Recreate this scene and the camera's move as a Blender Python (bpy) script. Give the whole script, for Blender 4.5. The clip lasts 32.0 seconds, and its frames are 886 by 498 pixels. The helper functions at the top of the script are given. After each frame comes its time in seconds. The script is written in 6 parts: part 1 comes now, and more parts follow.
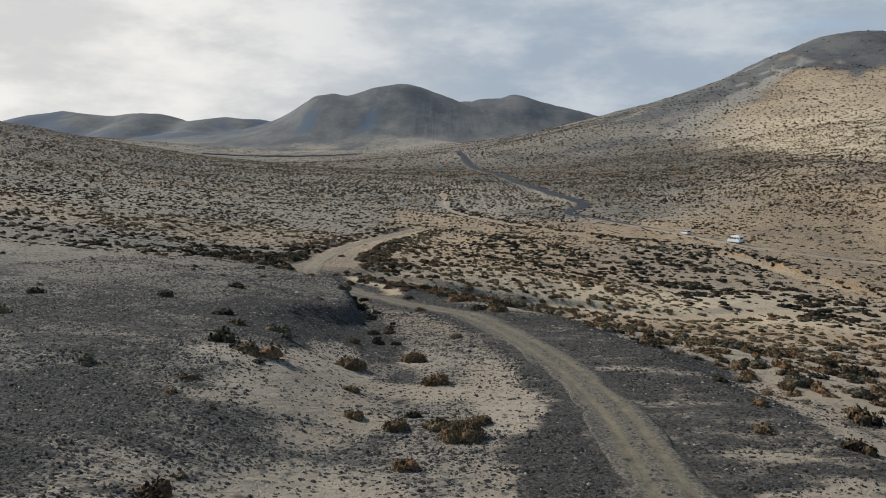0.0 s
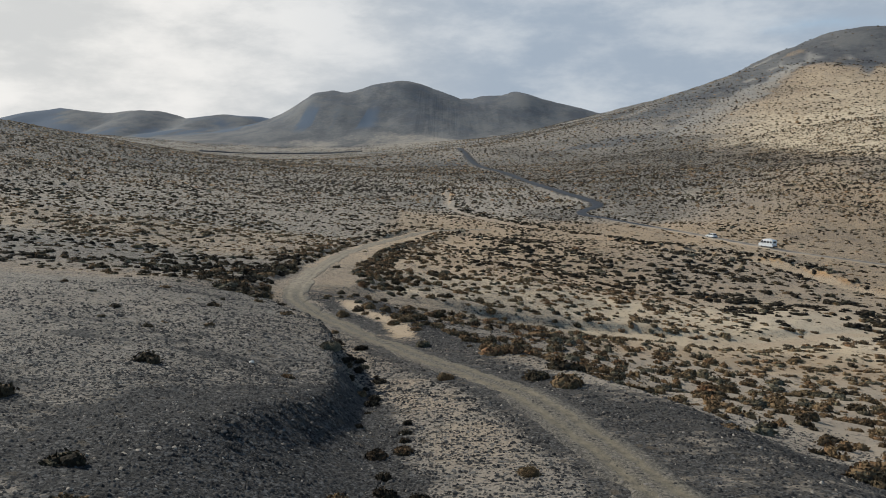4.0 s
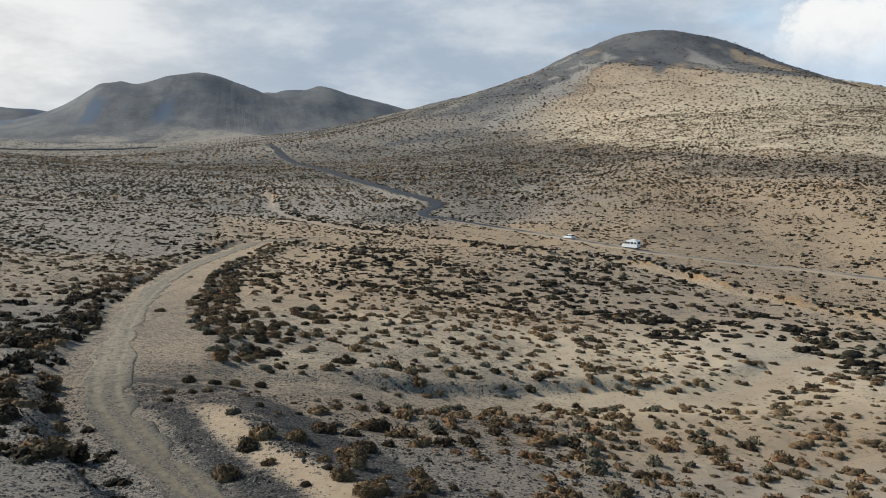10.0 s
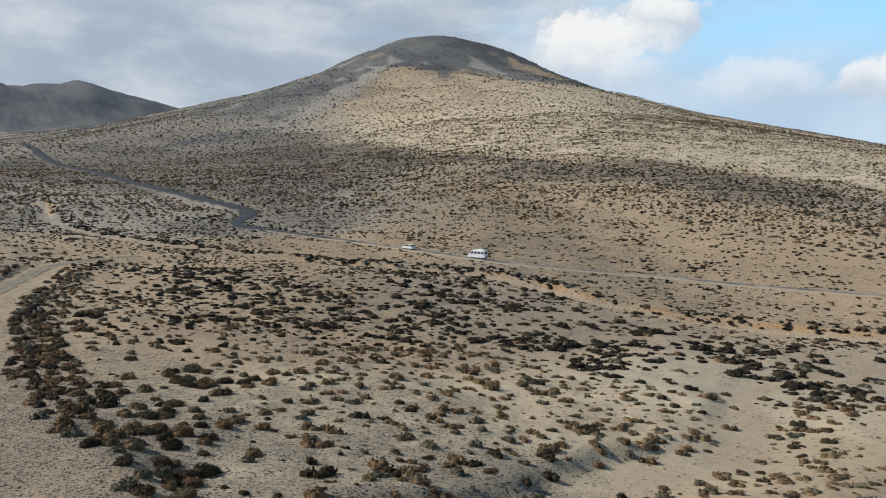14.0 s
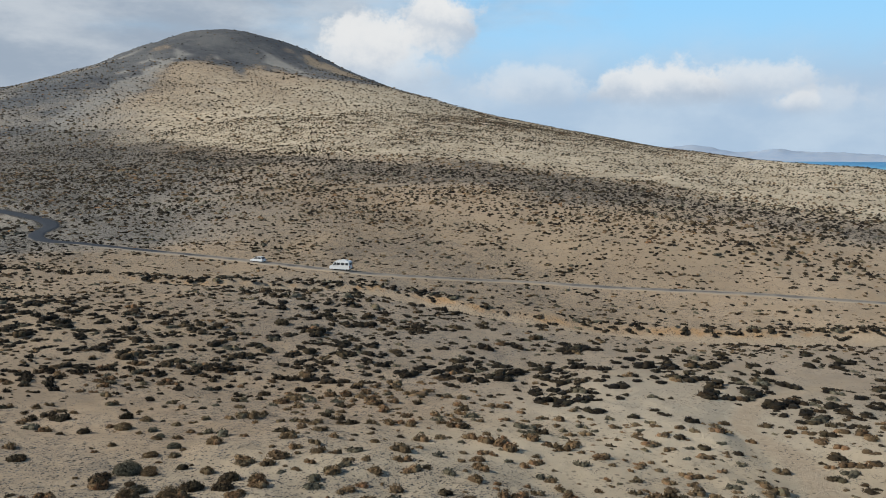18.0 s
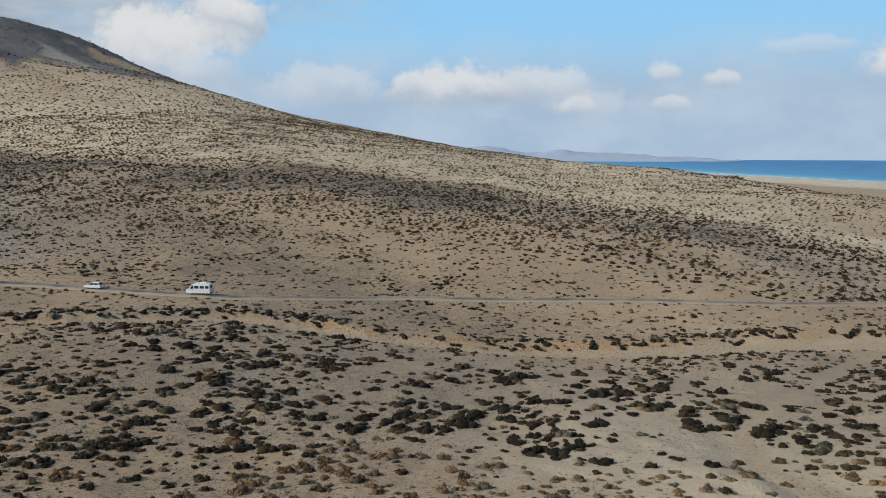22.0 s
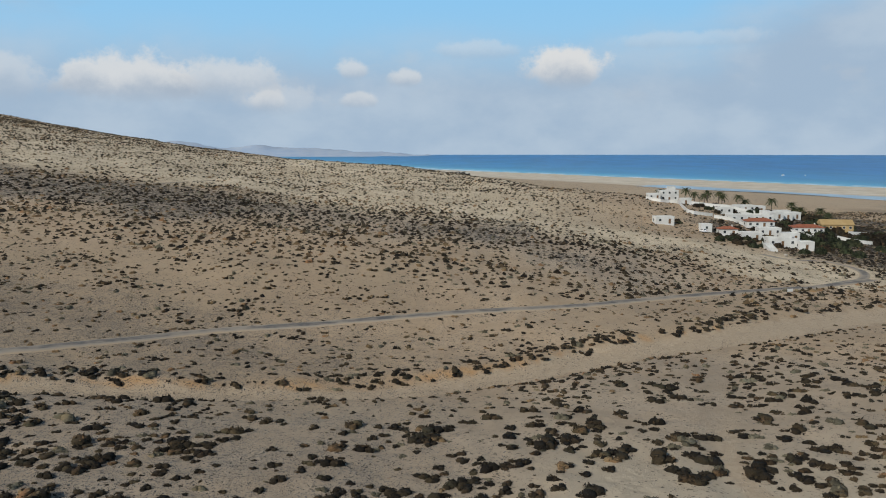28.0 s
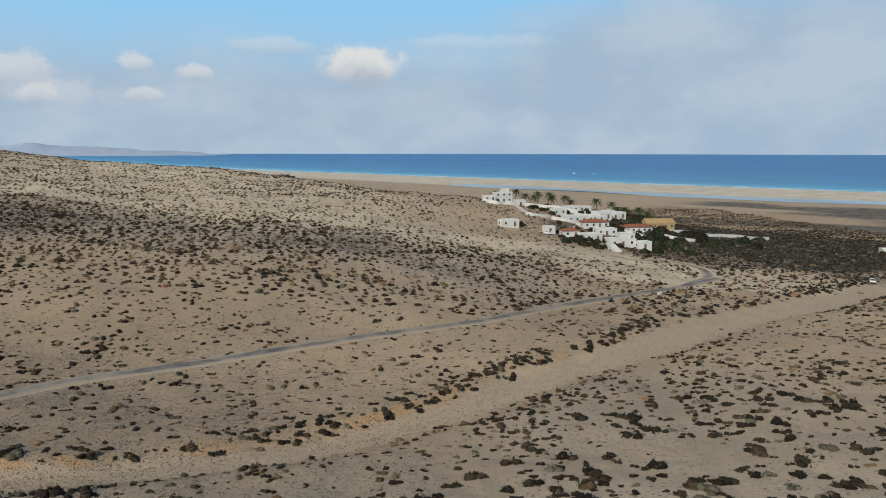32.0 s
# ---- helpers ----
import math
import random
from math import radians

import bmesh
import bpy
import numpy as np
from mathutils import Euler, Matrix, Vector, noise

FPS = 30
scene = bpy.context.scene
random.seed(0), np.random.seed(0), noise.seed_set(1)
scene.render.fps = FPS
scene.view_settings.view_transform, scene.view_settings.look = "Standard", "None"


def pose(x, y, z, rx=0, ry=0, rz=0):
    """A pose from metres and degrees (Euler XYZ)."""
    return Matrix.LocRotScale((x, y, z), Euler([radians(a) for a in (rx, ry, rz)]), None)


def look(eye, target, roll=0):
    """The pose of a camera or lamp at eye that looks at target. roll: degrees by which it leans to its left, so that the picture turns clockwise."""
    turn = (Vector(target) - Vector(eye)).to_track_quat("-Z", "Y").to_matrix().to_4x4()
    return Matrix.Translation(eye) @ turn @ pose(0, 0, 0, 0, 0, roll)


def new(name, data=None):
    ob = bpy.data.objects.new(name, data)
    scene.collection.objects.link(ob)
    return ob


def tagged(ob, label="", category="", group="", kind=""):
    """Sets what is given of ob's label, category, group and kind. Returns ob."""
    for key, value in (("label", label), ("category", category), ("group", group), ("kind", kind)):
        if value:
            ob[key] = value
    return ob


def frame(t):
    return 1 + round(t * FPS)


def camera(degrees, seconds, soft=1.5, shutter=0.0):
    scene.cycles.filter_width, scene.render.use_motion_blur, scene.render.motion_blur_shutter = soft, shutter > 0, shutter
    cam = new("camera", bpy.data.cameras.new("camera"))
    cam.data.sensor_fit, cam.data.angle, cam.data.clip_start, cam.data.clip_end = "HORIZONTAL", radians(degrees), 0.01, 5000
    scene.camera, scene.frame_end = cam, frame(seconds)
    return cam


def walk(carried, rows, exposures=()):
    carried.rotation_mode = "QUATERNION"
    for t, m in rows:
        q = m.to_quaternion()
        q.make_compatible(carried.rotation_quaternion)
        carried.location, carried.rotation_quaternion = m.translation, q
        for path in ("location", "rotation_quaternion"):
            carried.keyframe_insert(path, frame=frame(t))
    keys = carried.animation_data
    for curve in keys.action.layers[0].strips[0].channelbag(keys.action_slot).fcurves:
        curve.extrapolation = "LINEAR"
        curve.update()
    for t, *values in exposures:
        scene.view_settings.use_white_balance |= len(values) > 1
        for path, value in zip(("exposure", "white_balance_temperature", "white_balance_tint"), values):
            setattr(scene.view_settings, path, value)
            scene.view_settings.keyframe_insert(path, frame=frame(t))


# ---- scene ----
cam = camera(58.68, 32.0, 1.0)


def view(x, y, z, heading, pitch, roll):
    """Eye, compass heading (clockwise from +y), pitch and roll in degrees."""
    h, p = radians(heading), radians(pitch)
    eye = Vector((x, y, z))
    return look(eye, eye + Vector((math.sin(h) * math.cos(p), math.cos(h) * math.cos(p), math.sin(p))), roll)


PATH = [
    (0, view(-0.00, 0.00, 55.20, -0.000, -6.467, -0.265)),
    (1, view(-0.40, 4.97, 55.18, -0.003, -6.501, -0.222)),
    (2, view(-0.79, 10.19, 55.11, -0.002, -6.506, -0.270)),
    (3, view(-1.46, 15.66, 54.98, -0.008, -6.552, -0.220)),
    (3.5, view(-1.72, 18.48, 54.86, 0.025, -6.594, -0.190)),
    (5.5, view(-2.89, 29.64, 54.82, -0.072, -6.730, -0.317)),
    (6, view(-3.42, 32.51, 54.80, -0.070, -6.775, -0.303)),
    (7, view(-4.63, 38.17, 54.81, 1.448, -6.837, -0.343)),
    (8, view(-6.19, 43.93, 54.80, 5.756, -6.901, -0.333)),
    (9, view(-7.84, 49.77, 54.84, 9.948, -6.918, -0.300)),
    (10, view(-9.57, 55.67, 54.86, 14.086, -6.985, -0.344)),
    (11, view(-11.58, 61.69, 54.92, 18.267, -7.000, -0.370)),
    (12, view(-13.76, 68.10, 55.06, 22.382, -6.917, -0.143)),
    (13, view(-15.81, 74.58, 55.23, 26.336, -6.876, -0.002)),
    (14, view(-17.70, 80.86, 55.42, 30.221, -6.878, 0.076)),
    (14.5, view(-18.51, 84.09, 55.39, 32.165, -6.903, 0.058)),
    (16.5, view(-21.27, 97.06, 55.48, 39.888, -6.874, 0.209)),
    (17, view(-21.75, 100.17, 55.55, 41.795, -6.868, 0.188)),
    (18, view(-22.53, 106.31, 55.74, 45.541, -6.849, 0.190)),
    (19, view(-23.01, 112.36, 56.07, 49.255, -6.828, 0.201)),
    (20, view(-23.12, 118.08, 56.43, 52.874, -6.840, 0.105)),
    (21, view(-22.81, 123.86, 56.80, 56.536, -6.853, 0.079)),
    (22, view(-21.98, 129.78, 57.09, 60.121, -6.775, 0.078)),
    (23, view(-20.95, 135.54, 57.42, 63.750, -6.940, 0.124)),
    (24, view(-19.52, 140.96, 57.57, 67.432, -6.911, 0.058)),
    (25, view(-17.47, 146.14, 57.74, 71.015, -6.952, -0.037)),
    (25.5, view(-16.44, 148.69, 57.83, 72.832, -7.017, -0.044)),
    (27.5, view(-11.53, 158.71, 58.45, 80.138, -7.108, -0.042)),
    (28, view(-10.18, 161.19, 58.59, 81.962, -7.123, -0.028)),
    (29, view(-7.06, 166.32, 58.99, 85.568, -7.227, 0.007)),
    (30, view(-3.56, 171.54, 59.58, 89.225, -7.225, 0.000)),
    (31, view(0.45, 176.51, 59.97, 92.830, -7.152, 0.063)),
    (32, view(4.89, 181.20, 60.37, 96.452, -7.204, 0.067)),
]
walk(cam, PATH, ((0, -0.10, 6500, 10), (6, -0.09, 6450, 10), (10, 0.03, 6430, 10), (14, -0.02, 6380, 10), (17, -0.16, 6350, 10), (19, -0.21, 6320, 10), (25, -0.41, 6290, 10), (32, -0.38, 6400, 10)))

# ---- world, sun ----
SUN_HEADING, SUN_HEIGHT = -54.0, 34.0     # degrees clockwise from +y, degrees above the horizon

world = bpy.data.worlds.new("world")
scene.world = world
world.use_nodes = True


def node(tree, kind, **given):
    n = tree.nodes.new(kind)
    for key, value in given.items():
        if key == "operation":
            n.operation = value
        elif key == "blend_type":
            n.blend_type = value
        elif key == "data_type":
            n.data_type = value
        elif key == "attribute_name":
            n.attribute_name = value
    return n


def build_sky():
    tree = world.node_tree
    tree.nodes.clear()
    link = tree.links.new
    out = node(tree, "ShaderNodeOutputWorld")
    back = node(tree, "ShaderNodeBackground")
    back.inputs["Strength"].default_value = 0.085
    sky = node(tree, "ShaderNodeTexSky")
    sky.sky_type, sky.sun_disc = "NISHITA", False
    sky.sun_elevation, sky.sun_rotation = radians(SUN_HEIGHT), radians(SUN_HEADING)
    sky.air_density, sky.dust_density, sky.ozone_density, sky.altitude = 1.0, 0.6, 1.5, 50
    coord = node(tree, "ShaderNodeTexCoord")
    split = node(tree, "ShaderNodeSeparateXYZ")
    link(coord.outputs["Generated"], split.inputs[0])

    def math_node(op, a, b=None, clamp=False):
        m = node(tree, "ShaderNodeMath", operation=op)
        m.use_clamp = clamp
        for slot, v in enumerate((a, b)):
            if v is None:
                continue
            if isinstance(v, (int, float)):
                m.inputs[slot].default_value = v
            else:
                link(v, m.inputs[slot])
        return m.outputs[0]

    def ramp(value, low, high):
        m = node(tree, "ShaderNodeMapRange")
        m.interpolation_type = "SMOOTHSTEP"
        link(value, m.inputs["Value"])
        m.inputs["From Min"].default_value, m.inputs["From Max"].default_value = low, high
        return m.outputs["Result"]

    def noise_tex(scale, stretch, detail, rough, shift=(0, 0, 0)):
        mp = node(tree, "ShaderNodeMapping")
        mp.inputs["Scale"].default_value = stretch
        mp.inputs["Location"].default_value = shift
        link(coord.outputs["Generated"], mp.inputs["Vector"])
        n = node(tree, "ShaderNodeTexNoise")
        n.inputs["Scale"].default_value, n.inputs["Detail"].default_value = scale, detail
        n.inputs["Roughness"].default_value = rough
        link(mp.outputs["Vector"], n.inputs["Vector"])
        return n.outputs["Fac"]

    def mix(fac, a, b):
        m = node(tree, "ShaderNodeMix", data_type="RGBA")
        link(fac, m.inputs[0])
        for slot, v in ((6, a), (7, b)):
            if isinstance(v, tuple):
                m.inputs[slot].default_value = (*v, 1)
            else:
                link(v, m.inputs[slot])
        return m.outputs[2]

    def toward(heading, height):
        """How far the direction lies along a given heading and height: 1 when straight at it."""
        h, e = radians(heading), radians(height)
        d = node(tree, "ShaderNodeVectorMath", operation="DOT_PRODUCT")
        link(coord.outputs["Generated"], d.inputs[0])
        d.inputs[1].default_value = (math.sin(h) * math.cos(e), math.cos(h) * math.cos(e), math.sin(e))
        return d.outputs["Value"]

    up = split.outputs["Z"]
    # an overcast veil on the sunward side that breaks up to blue away from it
    veil_noise = noise_tex(2.6, (1, 1, 3.2), 6, 0.55, (3.1, 0.4, 0))
    west = math_node("ADD", toward(-20, 8), math_node("MULTIPLY", math_node("SUBTRACT", veil_noise, 0.5), 0.9))
    veil = ramp(west, 0.28, 0.62)
    # grey-white mottling of the veil
    mottle = noise_tex(5.5, (1, 1, 2.6), 7, 0.6)
    glare = ramp(toward(-38, 6), 0.72, 0.98)
    veil_dark = mix(glare, (4.6, 5.5, 6.6), (8.2, 8.3, 8.2))
    veil_light = mix(glare, (7.3, 7.9, 8.5), (11.2, 11.0, 10.6))
    veil_colour = mix(ramp(mottle, 0.36, 0.66), veil_dark, veil_light)
    # low bank of grey-blue stratus above the sea, with heaped white tops
    bank_noise = noise_tex(7.0, (1, 1, 1.7), 7, 0.55, (0.6, 0.2, 0.5))
    bank_top = math_node("ADD", up, math_node("MULTIPLY", math_node("SUBTRACT", bank_noise, 0.5), -0.07))
    east = ramp(math_node("ADD", toward(122, 6), math_node("MULTIPLY", math_node("SUBTRACT", veil_noise, 0.5), 0.12)), 0.90, 0.99)
    bank = math_node("MULTIPLY", ramp(math_node("SUBTRACT", bank_top, math_node("MULTIPLY", east, 0.07)), 0.16, 0.07), 0.9)
    heap_noise = noise_tex(13.0, (1, 1, 1.5), 6, 0.55, (2.2, 1.0, 0.3))
    heap_band = math_node("MULTIPLY", ramp(up, 0.045, 0.085), ramp(up, 0.15, 0.095))
    heap = math_node("MULTIPLY", math_node("MULTIPLY", ramp(heap_noise, 0.56, 0.74), heap_band), 0.22)
    bank_colour = mix(ramp(bank_noise, 0.36, 0.64), (5.7, 7.2, 9.0), (7.1, 8.4, 9.8))
    blue = mix(ramp(up, 0.06, 0.26), (5.4, 9.0, 12.0), (3.7, 8.6, 13.4))
    colour = mix(bank, blue, bank_colour)
    colour = mix(heap, colour, (9.0, 9.0, 8.9))
    colour = mix(veil, colour, veil_colour)
    # single heaps: heading, height, half width and half height in degrees
    billow = noise_tex(19.0, (1, 1, 1.15), 8, 0.62, (1.7, 0.3, 0.9))
    for heading, height, wide, tall, thick in ((45.2, 9.6, 2.7, 3.6, 0.95), (40.3, 7.4, 3.4, 2.6, 0.85), (41.0, 6.4, 5.5, 2.8, 0.6), (52.0, 4.6, 5.0, 1.8, 0.4), (60.5, 4.8, 5.2, 2.0, 0.8), (67.0, 5.0, 4.0, 2.0, 0.6), (70.5, 3.4, 3.4, 1.2, 0.3), (75.5, 5.6, 1.2, 0.8, 0.60),
                                               (79.4, 5.1, 1.3, 0.8, 0.60), (76.0, 3.5, 1.4, 0.7, 0.52), (69.5, 3.4, 1.6, 0.8, 0.5), (84.5, 7.0, 3.0, 0.8, 0.3), (90.8, 5.7, 3.4, 1.7, 0.95), (99.0, 7.4, 6.0, 0.7, 0.25)):
        h = radians(heading)
        d = node(tree, "ShaderNodeVectorMath", operation="DOT_PRODUCT")
        link(coord.outputs["Generated"], d.inputs[0])
        d.inputs[1].default_value = (math.cos(h), -math.sin(h), 0)
        across = math_node("DIVIDE", d.outputs["Value"], math.sin(radians(wide)))
        rise = math_node("DIVIDE", math_node("SUBTRACT", up, math.sin(radians(height))), math.sin(radians(tall)))
        size = math_node("SQRT", math_node("ADD", math_node("MULTIPLY", across, across), math_node("MULTIPLY", rise, rise)))
        size = math_node("ADD", size, math_node("MULTIPLY", math_node("SUBTRACT", billow, 0.5), 2.2))
        front = ramp(toward(heading, height), 0.9, 0.95)
        puff = math_node("MULTIPLY", math_node("MULTIPLY", ramp(size, 1.05, 0.55), front), math_node("MULTIPLY", ramp(rise, -1.1, -0.2), thick))
        tone = mix(ramp(math_node("ADD", rise, math_node("MULTIPLY", math_node("SUBTRACT", billow, 0.5), 2.0)), -0.9, 0.4), (6.1, 7.1, 8.3), (11.2, 11.1, 10.8))
        colour = mix(puff, colour, tone)
    # the sky itself above and behind, thin cloud below
    overhead = mix(ramp(mottle, 0.3, 0.7), sky.outputs["Color"], (1.1, 1.5, 2.2))
    colour = mix(ramp(up, 0.24, 0.45), colour, overhead)
    link(colour, back.inputs["Color"])
    link(back.outputs[0], out.inputs["Surface"])


build_sky()

sun_data = bpy.data.lights.new("sun", "SUN")
sun_data.energy, sun_data.angle, sun_data.color = 4.6, radians(1.6), (0.99, 0.965, 0.87)
sun = new("sun", sun_data)
_h, _e = radians(SUN_HEADING), radians(SUN_HEIGHT)
sun.matrix_world = look((math.sin(_h) * math.cos(_e) * 300, math.cos(_h) * math.cos(_e) * 300, math.sin(_e) * 300), (0, 0, 0))

# ---- materials ----
class Paint:
    """A short way to write node materials."""

    def __init__(self, name, rough=0.9, metal=0.0):
        self.mat = bpy.data.materials.new(name)
        self.mat.use_nodes = True
        self.tree = self.mat.node_tree
        self.bsdf = self.tree.nodes["Principled BSDF"]
        self.bsdf.inputs["Roughness"].default_value = rough
        self.bsdf.inputs["Metallic"].default_value = metal
        self.bsdf.inputs["Specular IOR Level"].default_value = 0.2
        self.coord = None

    def put(self, value, slot):
        if isinstance(value, (int, float)):
            slot.default_value = value
        elif isinstance(value, tuple):
            slot.default_value = (*value, 1) if len(value) == 3 and len(slot.default_value) == 4 else value
        else:
            self.tree.links.new(value, slot)

    def where(self):
        if self.coord is None:
            self.coord = self.tree.nodes.new("ShaderNodeNewGeometry").outputs["Position"]
        return self.coord

    def local(self):
        return self.tree.nodes.new("ShaderNodeTexCoord").outputs["Object"]

    def noise(self, scale, detail=4, rough=0.55, stretch=None, vector=None):
        v = vector or self.where()
        if stretch:
            m = self.tree.nodes.new("ShaderNodeMapping")
            m.inputs["Scale"].default_value = stretch
            self.tree.links.new(v, m.inputs["Vector"])
            v = m.outputs["Vector"]
        n = self.tree.nodes.new("ShaderNodeTexNoise")
        n.inputs["Scale"].default_value, n.inputs["Detail"].default_value, n.inputs["Roughness"].default_value = scale, detail, rough
        self.tree.links.new(v, n.inputs["Vector"])
        return n.outputs["Fac"]

    def cells(self, scale, feature="F1", colour=False):
        n = self.tree.nodes.new("ShaderNodeTexVoronoi")
        n.feature = feature
        n.inputs["Scale"].default_value = scale
        self.tree.links.new(self.where(), n.inputs["Vector"])
        return n.outputs["Color" if colour else "Distance"]

    def fine_warp(self):
        n = self.tree.nodes.new("ShaderNodeTexNoise")
        n.inputs["Scale"].default_value, n.inputs["Detail"].default_value = 14, 1
        self.tree.links.new(self.where(), n.inputs["Vector"])
        return n.outputs["Color"]

    def attr(self, name):
        n = self.tree.nodes.new("ShaderNodeAttribute")
        n.attribute_name = name
        return n.outputs["Fac"]

    def maths(self, op, a, b=0.0):
        n = self.tree.nodes.new("ShaderNodeMath")
        n.operation = op
        self.put(a, n.inputs[0])
        self.put(b, n.inputs[1])
        return n.outputs[0]

    def ramp(self, value, low, high):
        n = self.tree.nodes.new("ShaderNodeMapRange")
        n.interpolation_type = "SMOOTHSTEP"
        self.put(value, n.inputs["Value"])
        self.put(low, n.inputs["From Min"])
        self.put(high, n.inputs["From Max"])
        return n.outputs["Result"]

    def mix(self, fac, a, b):
        n = self.tree.nodes.new("ShaderNodeMix")
        n.data_type = "RGBA"
        self.put(fac, n.inputs[0])
        self.put(a, n.inputs[6])
        self.put(b, n.inputs[7])
        return n.outputs[2]

    def colour(self, value):
        self.put(value, self.bsdf.inputs["Base Color"])
        return self

    def bump(self, height, strength, distance):
        n = self.tree.nodes.new("ShaderNodeBump")
        n.inputs["Strength"].default_value, n.inputs["Distance"].default_value = strength, distance
        self.put(height, n.inputs["Height"])
        self.tree.links.new(n.outputs["Normal"], self.bsdf.inputs["Normal"])
        return self

    def island(self):
        return self.tree.nodes.new("ShaderNodeNewGeometry").outputs["Random Per Island"]

    def chance(self):
        return self.tree.nodes.new("ShaderNodeObjectInfo").outputs["Random"]


def stone_cover(p, amount, scale, dark, light, base):
    """Loose angular stones in a share of the cells, each of its own tone, over the base colour."""
    n = p.tree.nodes.new("ShaderNodeTexVoronoi")
    n.inputs["Scale"].default_value = scale
    warp = p.tree.nodes.new("ShaderNodeVectorMath")
    warp.operation = "MULTIPLY_ADD"
    p.tree.links.new(p.fine_warp(), warp.inputs[0])
    warp.inputs[1].default_value = (0.35 / scale,) * 3
    p.tree.links.new(p.where(), warp.inputs[2])
    p.tree.links.new(warp.outputs[0], n.inputs["Vector"])
    split = p.tree.nodes.new("ShaderNodeSeparateColor")
    p.tree.links.new(n.outputs["Color"], split.inputs[0])
    there = p.ramp(p.maths("SUBTRACT", amount, split.outputs[0]), -0.04, 0.04)
    edge = p.maths("ADD", 0.36, p.maths("MULTIPLY", split.outputs[2], 0.26))
    body = p.maths("MULTIPLY", there, p.ramp(p.maths("SUBTRACT", n.outputs["Distance"], edge), 0.05, -0.05))
    tone = p.mix(p.ramp(split.outputs[1], 0.1, 1.0), dark, light)
    return p.mix(body, base, tone), body


def ground_material():
    p = Paint("desert_ground", 0.95)
    broad, mid, fine = p.noise(0.012, 5), p.noise(0.11, 5, 0.6), p.noise(1.3, 6, 0.65)
    grit = p.noise(9.0, 4, 0.75)
    sand = p.mix(p.ramp(mid, 0.3, 0.7), (0.395, 0.288, 0.188), (0.49, 0.366, 0.246))
    sand = p.mix(p.ramp(broad, 0.35, 0.65), sand, (0.385, 0.288, 0.19))
    sand = p.mix(p.maths("MULTIPLY", p.ramp(fine, 0.48, 0.72), 0.45), sand, (0.28, 0.212, 0.145))
    drift = p.noise(0.034, 4, 0.6)
    sand = p.mix(p.maths("MULTIPLY", p.ramp(drift, 0.47, 0.66), 0.42), sand, (0.315, 0.232, 0.155))
    sand = p.mix(p.maths("MULTIPLY", p.ramp(p.noise(0.3, 5, 0.7), 0.53, 0.70), 0.4), sand, (0.28, 0.208, 0.14))
    # sunshine between clouds put into the colour as paler sand
    sand = p.mix(p.attr("sunlit"), sand, p.mix(p.ramp(p.maths("ADD", p.maths("MULTIPLY", mid, 0.5), p.maths("MULTIPLY", drift, 0.5)), 0.36, 0.6), (0.64, 0.525, 0.375), (0.50, 0.402, 0.28)))
    # grey ground, some of it cool shade mixed into the sand colour
    sand = p.mix(p.maths("MULTIPLY", p.attr("grey"), 0.9), sand, p.mix(p.ramp(mid, 0.3, 0.7), (0.265, 0.242, 0.208), (0.37, 0.338, 0.292)))
    amount = p.attr("gravel")
    dark = p.attr("dark")
    patchy = p.maths("ADD", amount, p.maths("MULTIPLY", p.maths("SUBTRACT", fine, 0.5), 0.9))
    patchy = p.maths("ADD", patchy, p.maths("MULTIPLY", p.maths("SUBTRACT", mid, 0.5), 0.7))
    patchy = p.maths("ADD", patchy, p.maths("MULTIPLY", p.maths("SUBTRACT", p.noise(0.42, 4, 0.65), 0.5), 0.9))
    # a thin crust of grit, then stones of two sizes
    crust = p.mix(p.ramp(grit, 0.38, 0.62), (0.060, 0.059, 0.057), (0.23, 0.215, 0.195))
    base = p.mix(p.maths("MULTIPLY", p.ramp(patchy, 0.12, 0.95), 0.5), sand, crust)
    base = p.mix(p.ramp(p.attr("ochre"), 0.15, 0.95), base, p.mix(p.ramp(fine, 0.3, 0.7), (0.42, 0.248, 0.120), (0.48, 0.315, 0.172)))
    base = p.mix(p.ramp(p.attr("silt"), 0.1, 0.9), base, p.mix(p.ramp(fine, 0.3, 0.7), (0.40, 0.305, 0.208), (0.475, 0.37, 0.26)))
    darkness = p.maths("ADD", dark, p.maths("MULTIPLY", p.maths("SUBTRACT", fine, 0.5), 0.9))
    darkness = p.maths("ADD", darkness, p.maths("MULTIPLY", p.maths("SUBTRACT", p.noise(0.75, 7, 0.74, (0.4, 1.0, 1.0)), 0.5), 2.0))
    base = p.mix(p.maths("MULTIPLY", p.ramp(darkness, 0.25, 0.75), 0.92), base, p.mix(p.ramp(grit, 0.38, 0.62), (0.012, 0.012, 0.013), (0.062, 0.060, 0.058)))
    cover = p.maths("ADD", p.maths("MULTIPLY", patchy, 0.85), p.maths("MULTIPLY", dark, 0.35))
    base, big = stone_cover(p, p.maths("MULTIPLY", cover, 0.5), 5.0, (0.016, 0.016, 0.017), p.mix(dark, (0.15, 0.142, 0.132), (0.105, 0.102, 0.10)), base)
    base, small = stone_cover(p, p.maths("MULTIPLY", cover, 0.75), 9.0, (0.016, 0.016, 0.017), p.mix(dark, (0.17, 0.16, 0.148), (0.125, 0.120, 0.116)), base)
    speck = p.cells(1.1)
    litter = p.maths("MULTIPLY", p.ramp(p.maths("ADD", speck, p.maths("MULTIPLY", p.maths("SUBTRACT", grit, 0.5), 0.3)), 0.25, 0.13), p.ramp(mid, 0.36, 0.6))
